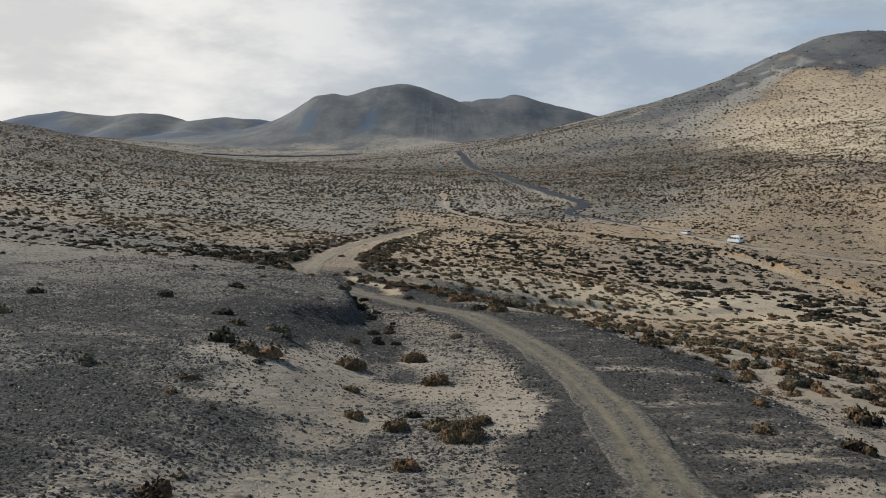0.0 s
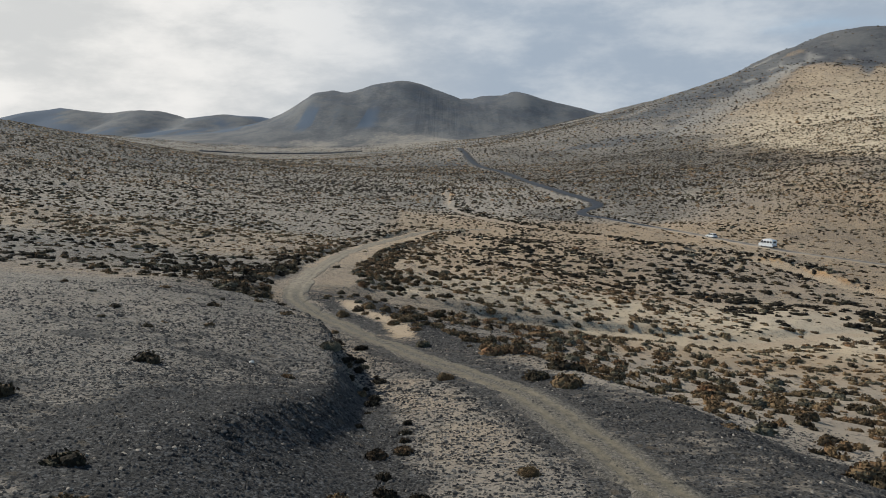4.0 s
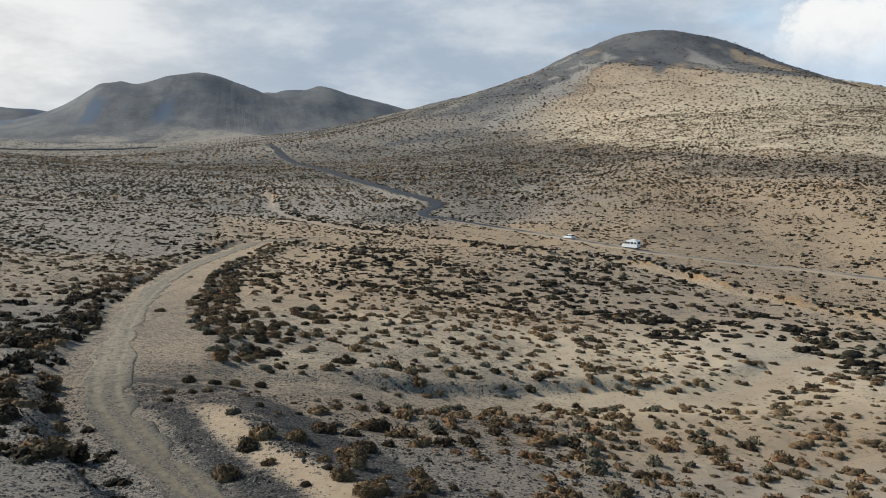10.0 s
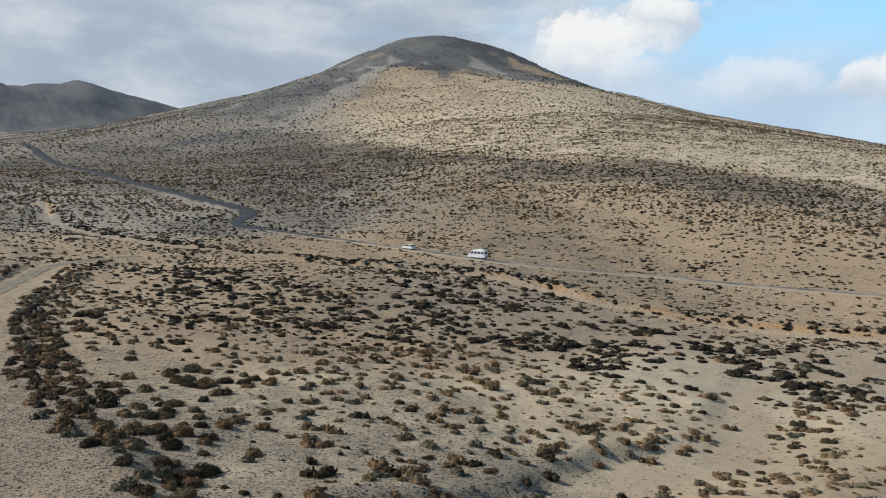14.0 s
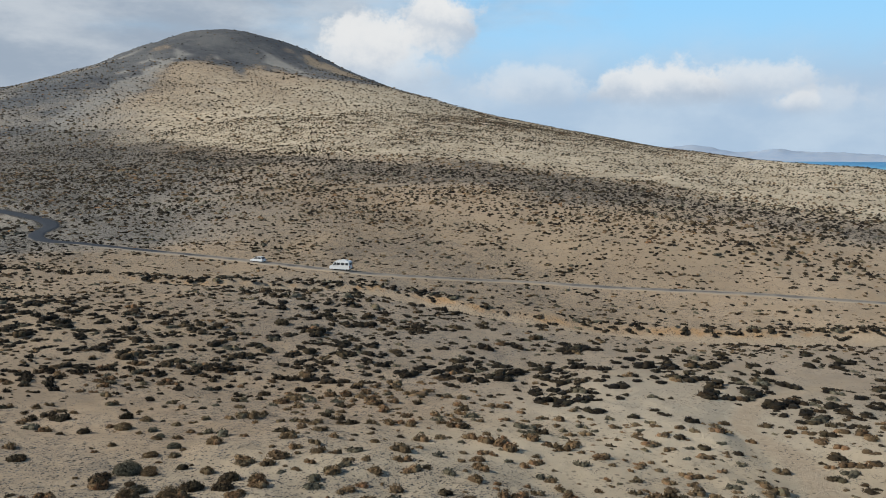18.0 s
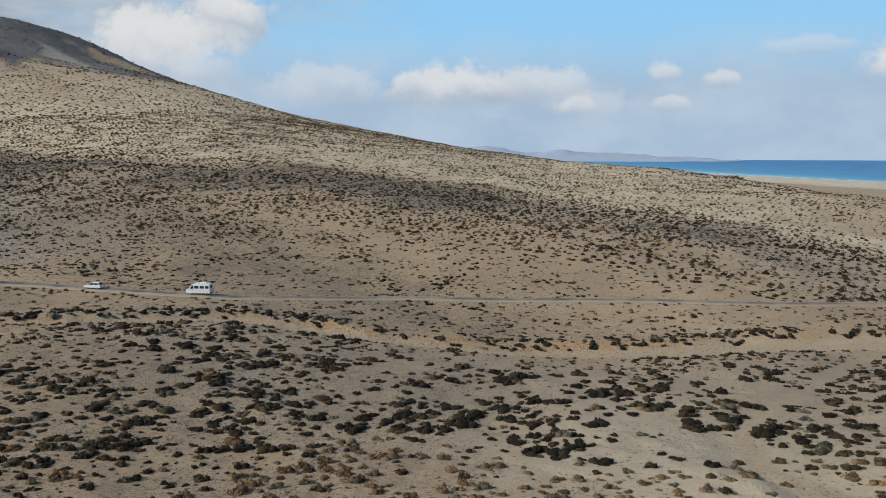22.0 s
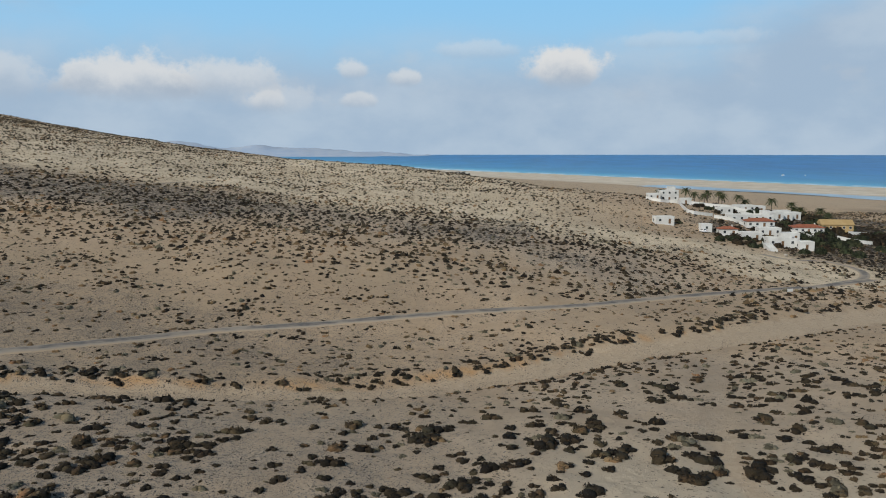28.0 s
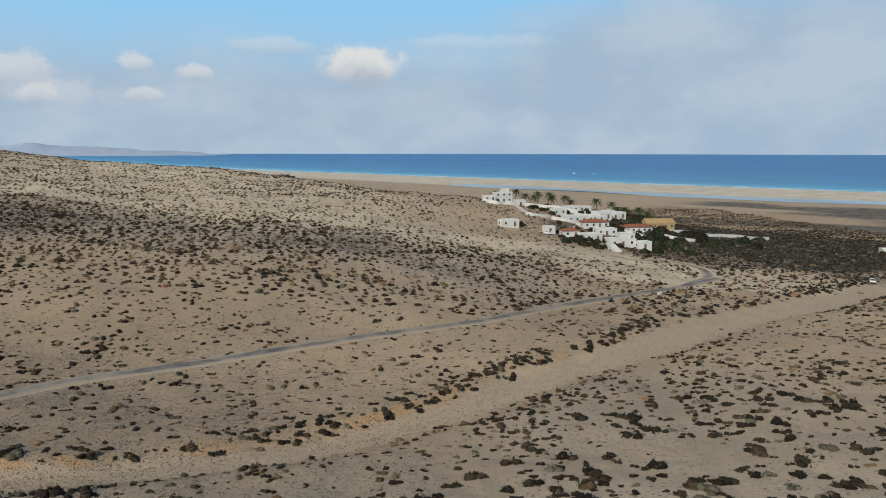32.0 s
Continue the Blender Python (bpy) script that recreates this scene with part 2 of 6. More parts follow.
    base = p.mix(p.maths("MULTIPLY", litter, 0.8), base, (0.10, 0.08, 0.058))
    ledge = p.maths("ADD", p.maths("MULTIPLY", p.noise(0.011, 5, 0.6, (1.0, 0.35, 1.6)), 0.75), p.maths("MULTIPLY", mid, 0.25))
    # bare rock leans blue-grey, which carries part of the far range's haze
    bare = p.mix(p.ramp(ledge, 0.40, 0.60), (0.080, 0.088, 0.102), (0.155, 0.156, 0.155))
    rocky = p.maths("ADD", p.attr("rock"), p.maths("MULTIPLY", p.maths("SUBTRACT", p.noise(0.07, 8, 0.82), 0.5), 1.8))
    base = p.mix(p.maths("MULTIPLY", p.ramp(rocky, 0.15, 0.85), 0.92), base, p.mix(p.ramp(p.maths("ADD", p.attr("scree"), p.maths("MULTIPLY", p.maths("SUBTRACT", p.noise(0.03, 8, 0.75), 0.5), 1.0)), 0.3, 1.2), bare, (0.33, 0.312, 0.28)))
    # distance haze mixed into the base colour as a blue tint
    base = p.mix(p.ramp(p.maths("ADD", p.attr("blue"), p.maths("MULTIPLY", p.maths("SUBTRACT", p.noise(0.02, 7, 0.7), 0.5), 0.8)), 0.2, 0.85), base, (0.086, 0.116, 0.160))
    wet = p.ramp(p.attr("wet"), 0.2, 0.8)
    base = p.mix(wet, base, p.mix(p.ramp(mid, 0.35, 0.65), (0.085, 0.076, 0.07), (0.20, 0.165, 0.13)))
    base = p.mix(p.attr("bar"), base, p.mix(p.ramp(p.noise(0.03, 4, 0.6), 0.35, 0.65), (0.54, 0.46, 0.355), (0.66, 0.585, 0.475)))
    p.colour(base)
    p.bump(p.maths("ADD", p.maths("ADD", fine, p.maths("MULTIPLY", grit, 0.3)), p.maths("MULTIPLY", p.maths("MAXIMUM", big, small), 0.32)), 0.9, 0.22)
    return p.mat


def shrub_material(name, low, high, dry, grey=(0.10, 0.095, 0.068)):
    """Foliage: every tuft of its own tone, every bush of its own tint, stands of drier ones."""
    p = Paint(name, 0.9)
    each, stand = p.noise(0.55, 2), p.noise(0.045, 3)
    tint = p.maths("ADD", p.maths("MULTIPLY", each, 0.7), p.maths("MULTIPLY", stand, 0.3))
    c = p.mix(p.maths("POWER", p.island(), 1.5), low, high)
    c = p.mix(p.maths("MULTIPLY", p.ramp(tint, 0.50, 0.62), p.ramp(p.island(), 0.1, 1.0)), c, dry)
    c = p.mix(p.maths("MULTIPLY", p.ramp(tint, 0.47, 0.36), p.ramp(p.island(), 0.1, 1.0)), c, grey)
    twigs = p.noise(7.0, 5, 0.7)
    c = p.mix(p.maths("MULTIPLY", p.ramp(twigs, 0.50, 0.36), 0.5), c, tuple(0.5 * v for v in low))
    p.colour(c)
    p.bump(twigs, 0.9, 0.16)
    return p.mat


def plain_material(name, a, b, scale=2.0, rough=0.85, bump=0.3, size=0.02, metal=0.0):
    p = Paint(name, rough, metal)
    big, small = p.noise(scale * 0.3, 4), p.noise(scale * 6, 4)
    p.colour(p.mix(p.ramp(p.maths("ADD", p.maths("MULTIPLY", big, 0.6), p.maths("MULTIPLY", small, 0.4)), 0.35, 0.65), a, b))
    if bump:
        p.bump(small, bump, size)
    return p.mat


def track_material():
    p = Paint("dirt_track", 0.95)
    across, worn = p.attr("across"), p.attr("worn")
    fine, mid, grit = p.noise(1.6, 6, 0.65), p.noise(0.25, 4), p.noise(9, 4, 0.75)
    rut = p.maths("ADD", across, p.maths("MULTIPLY", p.maths("SUBTRACT", mid, 0.5), 0.5))
    rut = p.maths("ADD", rut, p.maths("MULTIPLY", p.maths("SUBTRACT", fine, 0.5), 0.4))
    wheel = p.ramp(p.maths("ABSOLUTE", p.maths("SUBTRACT", p.maths("ABSOLUTE", rut, 0), 0.36)), 0.27, 0.05)
    gravel = p.mix(p.ramp(grit, 0.38, 0.62), (0.075, 0.067, 0.055), (0.20, 0.176, 0.142))
    dust = p.mix(p.ramp(fine, 0.3, 0.7), (0.12, 0.103, 0.074), (0.205, 0.175, 0.128))
    dust = p.mix(worn, dust, p.mix(p.ramp(fine, 0.3, 0.7), (0.25, 0.212, 0.158), (0.35, 0.298, 0.226)))
    base = p.mix(p.maths("MULTIPLY", p.maths("MAXIMUM", wheel, worn), p.ramp(fine, 0.25, 0.55)), gravel, dust)
    edge = p.maths("MULTIPLY", p.ramp(p.maths("ABSOLUTE", rut, 0), 0.55, 0.9), p.maths("SUBTRACT", 1.0, worn))
    base = p.mix(p.maths("MULTIPLY", edge, 0.85), base, p.mix(p.ramp(grit, 0.38, 0.62), (0.035, 0.033, 0.031), (0.13, 0.12, 0.106)))
    base, stones = stone_cover(p, p.maths("MULTIPLY", p.maths("SUBTRACT", 1.0, wheel), 0.30), 6.5, (0.025, 0.024, 0.023), (0.20, 0.178, 0.155), base)
    p.colour(base)
    p.bump(p.maths("ADD", fine, p.maths("ADD", p.maths("MULTIPLY", grit, 0.3), p.maths("MULTIPLY", stones, 0.3))), 0.8, 0.15)
    return p.mat


def asphalt_material():
    p = Paint("asphalt", 0.95)
    fine, mid = p.noise(14, 4, 0.7), p.noise(0.35, 5, 0.6)
    dusty = p.maths("ADD", p.maths("ADD", p.attr("dust"), 0.05), p.maths("MULTIPLY", p.maths("SUBTRACT", mid, 0.5), 0.7))
    base = p.mix(p.ramp(fine, 0.3, 0.7), (0.045, 0.050, 0.060), (0.075, 0.083, 0.098))
    dusted = p.mix(p.ramp(dusty, 0.3, 0.9), base, (0.335, 0.285, 0.228))
    p.colour(p.mix(p.ramp(p.maths("ADD", dusty, p.maths("MULTIPLY", fine, 0.2)), 1.05, 1.6), dusted, (0.43, 0.325, 0.218)))
    p.bsdf.inputs["Specular IOR Level"].default_value = 0.08
    p.bump(fine, 0.4, 0.02)
    return p.mat


def water_material(name, deep, shallow, attribute=True):
    p = Paint(name, 0.32)
    p.bsdf.inputs["Specular IOR Level"].default_value = 0.09
    swell = p.noise(0.006, 6, 0.6, (0.5, 1.6, 1))
    c = p.mix(p.ramp(swell, 0.35, 0.65), deep, tuple(v * 1.35 for v in deep))
    if attribute:
        c = p.mix(p.attr("shallow"), c, shallow)
        foam = p.maths("MULTIPLY", p.attr("surf"), p.ramp(p.noise(0.03, 5, 0.6, (1, 1, 1)), 0.42, 0.6))
        c = p.mix(foam, c, (0.75, 0.78, 0.78))
    p.colour(c)
    p.bump(p.noise(0.25, 4, 0.6), 0.5, 0.4)
    return p.mat


def gravel_material(name, low, high):
    """Loose stones, each of its own grey."""
    p = Paint(name, 0.9)
    c = p.mix(p.maths("POWER", p.island(), 1.6), low, high)
    p.colour(p.mix(p.maths("MULTIPLY", p.ramp(p.noise(12, 4, 0.7), 0.4, 0.7), 0.4), c, low))
    return p.mat


GROUND = ground_material()
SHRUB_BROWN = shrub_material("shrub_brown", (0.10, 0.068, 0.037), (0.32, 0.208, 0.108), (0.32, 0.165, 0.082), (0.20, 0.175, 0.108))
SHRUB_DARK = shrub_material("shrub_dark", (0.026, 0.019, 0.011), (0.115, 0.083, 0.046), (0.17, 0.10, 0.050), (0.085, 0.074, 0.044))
# shrub colour taken down to near black, cloud shade included
SHRUB_SHADED = shrub_material("shrub_shaded", (0.013, 0.010, 0.007), (0.055, 0.041, 0.023), (0.080, 0.050, 0.027), (0.045, 0.040, 0.025))
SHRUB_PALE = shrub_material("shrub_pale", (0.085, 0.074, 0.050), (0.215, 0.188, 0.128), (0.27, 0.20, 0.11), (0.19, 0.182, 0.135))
STEM = plain_material("stem_wood", (0.09, 0.07, 0.05), (0.16, 0.125, 0.09), 8)
TRACK = track_material()
ASPHALT = asphalt_material()
SEA = water_material("sea", (0.0, 0.105, 0.305), (0.10, 0.42, 0.58))
LAGOON = water_material("lagoon", (0.30, 0.38, 0.44), (0.2, 0.3, 0.3), False)
WHITEWASH = plain_material("whitewash", (0.50, 0.49, 0.465), (0.64, 0.63, 0.605), 0.7, 0.8, 0.15)
OCHRE_WALL = plain_material("ochre_render", (0.36, 0.25, 0.115), (0.44, 0.315, 0.155), 0.8)
TILES = plain_material("terracotta", (0.24, 0.085, 0.05), (0.34, 0.13, 0.075), 3.0, 0.8, 0.6, 0.05)
GLASS_DARK = plain_material("window_glass", (0.03, 0.035, 0.04), (0.05, 0.055, 0.06), 1.0, 0.12, 0)
DOOR_WOOD = plain_material("door_wood", (0.12, 0.07, 0.04), (0.19, 0.11, 0.06), 3)
STONE = gravel_material("stone", (0.018, 0.018, 0.019), (0.105, 0.099, 0.093))
PALE_STONE = gravel_material("pale_stone", (0.20, 0.175, 0.145), (0.42, 0.375, 0.32))
BARK = plain_material("palm_bark", (0.10, 0.075, 0.055), (0.17, 0.13, 0.10), 5)
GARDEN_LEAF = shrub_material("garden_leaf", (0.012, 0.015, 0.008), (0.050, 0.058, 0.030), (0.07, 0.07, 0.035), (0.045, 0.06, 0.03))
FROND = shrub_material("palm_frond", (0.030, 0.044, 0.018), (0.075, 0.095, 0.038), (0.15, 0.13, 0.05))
CAR_WHITE = plain_material("white_car_paint", (0.76, 0.76, 0.76), (0.80, 0.80, 0.80), 0.5, 0.25, 0)
TYRE = plain_material("rubber", (0.018, 0.018, 0.018), (0.03, 0.03, 0.03), 8, 0.9, 0)
CHROME = plain_material("wheel_metal", (0.5, 0.5, 0.52), (0.58, 0.58, 0.6), 3, 0.35, 0, 0.01, 0.9)
RED_LIGHT = plain_material("red_lens", (0.35, 0.02, 0.02), (0.4, 0.03, 0.02), 3, 0.2, 0)
LAMP_GLASS = plain_material("lamp_lens", (0.6, 0.62, 0.63), (0.7, 0.71, 0.72), 3, 0.15, 0)
WOOD_GREY = plain_material("weathered_wood", (0.16, 0.13, 0.10), (0.25, 0.21, 0.17), 4)
# pale blue holds the sea haze in front of the far hills
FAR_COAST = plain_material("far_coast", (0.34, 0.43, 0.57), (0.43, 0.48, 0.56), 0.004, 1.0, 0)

# ---- the lie of the land: hills and hollows that add up ----
HUMMOCKS = (  # x, y, height; radius 16 m
    (-40, 10, -0.01), (-20, 10, 0.51), (20, 10, 0.53), (60, 10, -0.95), (-40, 30, 0.54),
    (-20, 30, -0.37), (0, 30, 0.42), (40, 30, -0.60), (-20, 50, 0.88), (20, 50, -0.28),
    (60, 50, -1.32), (0, 70, -0.29), (20, 70, -1.13), (40, 70, -1.31), (60, 70, -0.50),
    (-40, 90, -0.50), (-20, 90, -0.19), (20, 90, -1.16), (40, 90, 0.26), (60, 90, -1.01),
    (-40, 110, -0.11), (0, 110, 1.45), (-40, 130, -0.69), (0, 130, 1.25),
)
HUMMOCKS_MORE = (  # x, y, height; radius 16 m
    (20, 130, 2.50), (60, 130, 0.60), (-40, 150, -0.43), (0, 150, 1.07), (20, 150, -0.35),
    (40, 150, -0.59), (60, 150, 0.62),
)
KNOLLS = (  # x, y, height; radius 30 m
    (-80, 0, -1.34), (144, 0, -0.04), (208, 0, -1.14), (112, 32, -0.78), (176, 32, -1.24),
    (208, 32, 0.69), (-48, 64, 0.35), (112, 64, -1.91), (208, 64, -2.28), (-80, 96, -0.71),
    (80, 96, -2.32), (176, 96, -2.42), (208, 96, 2.27), (16, 128, -6.64), (112, 128, -1.05),
    (144, 128, -1.42), (-80, 160, -1.01), (80, 160, -3.99), (208, 160, 1.70), (-16, 192, -1.79),
    (16, 192, -0.94), (80, 192, 1.99), (112, 192, -3.83), (144, 192, 1.80),
)
KNOLLS_MORE = (  # x, y, height; radius 30 m
    (176, 192, 1.69), (-80, 224, -0.54), (48, 224, -2.01), (176, 224, 0.03), (-48, 256, -0.38),
    (-16, 256, -0.58), (80, 256, -2.06), (112, 256, 2.38), (176, 256, 1.71), (208, 256, 0.23),
    (-80, 288, -0.09), (16, 288, -0.94), (48, 288, -0.50), (112, 288, 1.07), (144, 288, 0.66),
    (208, 288, 0.61),
)
RISES = (  # x, y, height; radius 60 m
    (-180, -60, -3.48), (0, -60, -8.89), (120, -60, -4.94), (240, -60, 1.43), (360, -60, 1.96),
    (-180, 0, -4.60), (300, 0, -2.20), (480, 0, -3.78), (300, 60, -1.70), (360, 60, 10.31),
    (-180, 120, 0.72), (420, 120, -2.14), (360, 180, 3.31), (480, 180, 3.78), (0, 240, 0.19),
    (360, 240, -11.83), (420, 240, 5.69), (-180, 300, -0.04), (480, 300, -1.79), (-120, 360, 1.23),
    (60, 360, 4.05), (180, 360, 2.10), (420, 360, 2.19), (-180, 420, 1.95),
)
RISES_MORE = (  # x, y, height; radius 60 m
    (-60, 420, 1.79), (60, 420, -1.22), (240, 420, -1.36), (480, 420, 4.61), (-120, 480, 1.20),
    (0, 480, 4.10), (180, 480, -5.44), (240, 480, -3.27), (420, 480, 5.01), (480, 860, -13.72),
    (420, 980, 8.24), (540, 980, 11.04), (540, 1160, -7.22),
)
SLOPES = (  # x, y, height; radius 120 m
    (-360, -120, 47.52), (-240, -120, 7.70), (0, -120, 37.11), (600, -120, -0.23), (720, 0, -2.49),
    (-360, 120, 26.95), (600, 120, 3.26), (960, 120, -6.46), (360, 240, 27.67), (-360, 360, 25.31),
    (600, 360, 19.20), (-360, 480, 18.00), (-240, 480, 3.35), (240, 480, 33.67), (-120, 600, 7.46),
    (480, 600, 13.80), (-240, 720, -17.21), (0, 720, 14.56), (240, 720, 3.66), (600, 720, -12.24),
    (-360, 840, -15.30), (-240, 840, 6.58), (120, 840, 9.24), (720, 840, -43.98),
)
SLOPES_MORE = (  # x, y, height; radius 120 m
    (-120, 960, 7.89), (120, 960, 4.15), (360, 1080, -18.06), (720, 1080, -47.06), (960, 1080, -21.12),
    (-120, 1200, 5.28),
)
FLANKS = (  # x, y, height; radius 180 m
    (900, 0, -0.02), (-360, 720, 53.62), (900, 720, 17.10), (1080, 1260, 55.07),
)
HILLS = (  # x, y, height; radius 260 m
    (-220, 180, 35.18), (980, 420, 11.67), (-700, 900, 31.25), (500, 900, 115.47), (-220, 1140, 9.96),
    (740, 1140, 142.43), (-700, 1380, 53.33), (260, 1380, 63.45),
)
LANDFORMS = ((16, HUMMOCKS), (16, HUMMOCKS_MORE), (30, KNOLLS), (30, KNOLLS_MORE), (60, RISES), (60, RISES_MORE), (120, SLOPES), (120, SLOPES_MORE), (180, FLANKS), (260, HILLS))
RANGES = (  # x, y, radius east, radius north, height
    (-519, 2138, 75, 230, 8.5),
    (-432, 2157, 75, 230, -31.3),
    (-343, 2173, 75, 230, 41.2),
    (-252, 2186, 75, 230, -36.3),
    (-318, 2178, 42, 200, 9.0),
    (-144, 2195, 75, 230, 13.6),
    (-36, 2200, 75, 230, 15.5),
    (73, 2199, 75, 230, 23.3),
    (182, 2192, 75, 230, 85.9),
    (289, 2181, 75, 230, 34.1),
    (394, 2164, 75, 230, 64.1),
    (-343, 2203, 190, 380, 54.8),
    (-144, 2225, 190, 380, 115.4),
    (73, 2229, 190, 380, -10.9),
    (274, 2213, 190, 380, -27.3),
)
FAR_RANGES = (
    (-1776, 3472, 170, 380, 17.3),
    (-1646, 3536, 170, 380, 83.7),
    (-1487, 3605, 170, 380, -111.2),
    (-1342, 3662, 170, 380, 127.1),
    (-1166, 3722, 170, 380, -89.2),
    (-970, 3777, 170, 380, 67.3),
    (-900, 2900, 520, 520, 69.3),
    (-300, 1700, 520, 520, -36.6),
    (300, 2300, 520, 520, 131.0),
    (-900, 1900, 520, 520, 79.2),
    (-1600, 3700, 520, 520, 189.4),
    (-800, 4000, 520, 520, 108.5),
)


# ---- lines on the land ----
PLAN = 1.2     # metres to a unit of the plan, in which lines, landforms and places below are written
ROAD_LINE = ((15, 850), (15, 770), (23, 570), (35, 465), (42, 370), (48, 332), (54, 308), (53, 297), (46.5, 288), (45.5, 280), (51, 273), (60, 259),
             (68, 244), (75, 225), (83, 209), (95, 199), (109, 187), (119, 171), (130, 153), (143, 131), (153, 119), (166, 103), (179, 86), (191, 71), (211, 51))
TRACK_LINE = ((7, -60), (6, -20), (5.5, 0), (5, 15), (5, 26), (3.8, 36), (1.2, 48), (-2, 56), (-7, 67), (-10.5, 75), (-13.5, 83.5), (-15.8, 92), (-17, 104),
              (-18.5, 120), (-19.2, 134), (-18.8, 155), (-16.6, 175), (-14, 188), (-10, 203), (-5, 217), (6, 228), (20, 237), (36, 250), (48, 264))
WASH_LINE = ((-20, 308), (-13, 318), (-8, 333), (-3, 338), (1, 326), (0, 308), (2, 290), (7, 273), (16, 257), (32, 241), (50, 219), (64, 207), (74, 196), (77, 184), (83, 166), (91, 149), (100, 137),
             (111, 125), (122, 110), (132, 98), (150, 77), (180, 32), (240, -40), (330, -130))
GULLY_LINE = ((-10, 96), (-4, 95), (2, 95), (10, 98), (20, 102), (30, 103), (37, 107), (43, 112), (48, 117), (58, 119), (75, 116), (100, 112), (122, 104))
HILL_LINE = ((96, 330), (107, 322), (119, 316), (136, 310), (153, 306), (171, 300), (194, 296), (213, 286), (240, 279), (262, 273), (290, 268))
FAR_LINE = ((-400, 1318), (-360, 1333), (-309, 1351), (-239, 1372), (-172, 1376), (-140, 1372))
LANE_LINE = ((191, 71), (203, 61), (214, 52), (230, 47), (243, 52), (240, 64), (246, 70))


def smooth_line(points, step=1.5):
    """A Catmull-Rom curve through the points, with even steps."""
    p = np.array(points, float)
    p = np.vstack([2 * p[0] - p[1], p, 2 * p[-1] - p[-2]])
    out = []
    for a, b, c, d in zip(p, p[1:], p[2:], p[3:]):
        n = max(2, int(np.hypot(*(c - b)) / step))
        t = (np.arange(n) / n)[:, None]
        out.append(0.5 * (2 * b + (c - a) * t + (2 * a - 5 * b + 4 * c - d) * t ** 2 + (3 * b - a - 3 * c + d) * t ** 3))
    return np.vstack(out + [p[-2:-1]])


def lattice(ix, iy, seed):
    h = (ix.astype(np.int64) * 374761393 + iy.astype(np.int64) * 668265263 + seed * 974711) & 0x7FFFFFFF
    h = ((h ^ (h >> 13)) * 1274126177) & 0x7FFFFFFF
    return ((h ^ (h >> 16)) & 0xFFFF) / 65535.0


def value_noise(x, y, size, seed=0):
    u, v = np.asarray(x) / size, np.asarray(y) / size
    iu, iv = np.floor(u), np.floor(v)
    fu, fv = u - iu, v - iv
    fu, fv = fu * fu * (3 - 2 * fu), fv * fv * (3 - 2 * fv)
    a, b = lattice(iu, iv, seed), lattice(iu + 1, iv, seed)
    c, d = lattice(iu, iv + 1, seed), lattice(iu + 1, iv + 1, seed)
    return (a * (1 - fu) + b * fu) * (1 - fv) + (c * (1 - fu) + d * fu) * fv - 0.5


def fractal(x, y, size, octaves=4, seed=0, gain=0.5):
    total, amp = 0.0, 1.0
    for k in range(octaves):
        total = total + amp * value_noise(x + 17.3 * k, y - 9.1 * k, size / 2 ** k, seed + k)
        amp *= gain
    return total


def step_up(v, low, high):
    t = np.clip((v - low) / (high - low), 0, 1)
    return t * t * (3 - 2 * t)


def line_distance(x, y, line, reach):
    """Distance to a line, signed (positive to the right of its run), and the nearest index; far points keep the reach."""
    shape = np.shape(x)
    x, y = np.ravel(x), np.ravel(y)
    best, index, side = np.full(x.size, reach * 1.0), np.zeros(x.size, int), np.ones(x.size)
    lo, hi = line.min(0) - reach, line.max(0) + reach
    k = np.flatnonzero((x > lo[0]) & (x < hi[0]) & (y > lo[1]) & (y < hi[1]))
    tangent = np.gradient(line, axis=0)
    tangent /= np.linalg.norm(tangent, axis=1)[:, None]
    for start in range(0, len(line), 60):
        seg = line[start:start + 60]
        lo2, hi2 = seg.min(0) - reach, seg.max(0) + reach
        m = k[(x[k] > lo2[0]) & (x[k] < hi2[0]) & (y[k] > lo2[1]) & (y[k] < hi2[1])]
        for chunk in np.array_split(m, max(1, len(m) // 200000)):
            dx, dy = x[chunk, None] - seg[:, 0], y[chunk, None] - seg[:, 1]
            d = np.hypot(dx, dy)
            j = d.argmin(1)
            r = np.arange(len(chunk))
            tx, ty = tangent[start + j, 0], tangent[start + j, 1]
            cross = dx[r, j] * ty - dy[r, j] * tx
            near = d[r, j]
            better = near < best[chunk]
            best[chunk[better]] = near[better]
            index[chunk[better]] = start + j[better]
            side[chunk[better]] = np.sign(cross[better])
    return best.reshape(shape), index.reshape(shape), side.reshape(shape)


def land(x, y):
    """The smooth lie of the land, without roads and channels."""
    x, y = np.asarray(x, float), np.asarray(y, float)
    z = np.full(x.shape, 2.5)
    for radius, forms in LANDFORMS:
        for cx, cy, h in forms:
            m = (np.abs(x - cx) < 4.5 * radius) & (np.abs(y - cy) < 4.5 * radius)
            z[m] += h * np.exp(-((x[m] - cx) ** 2 + (y[m] - cy) ** 2) / (2.0 * radius ** 2))
    for forms in (RANGES, FAR_RANGES):
        for cx, cy, rx, ry, h in forms:
            m = (np.abs(x - cx) < 4 * rx) & (np.abs(y - cy) < 4 * ry)
            z[m] += h * np.exp(-(x[m] - cx) ** 2 / (2.0 * rx ** 2) - (y[m] - cy) ** 2 / (2.0 * ry ** 2))
    return z


def to_sea(x, y):
    """Metres past the shore, positive over the water."""
    return (x - 888) * 0.62 - (y + 343) * 0.785


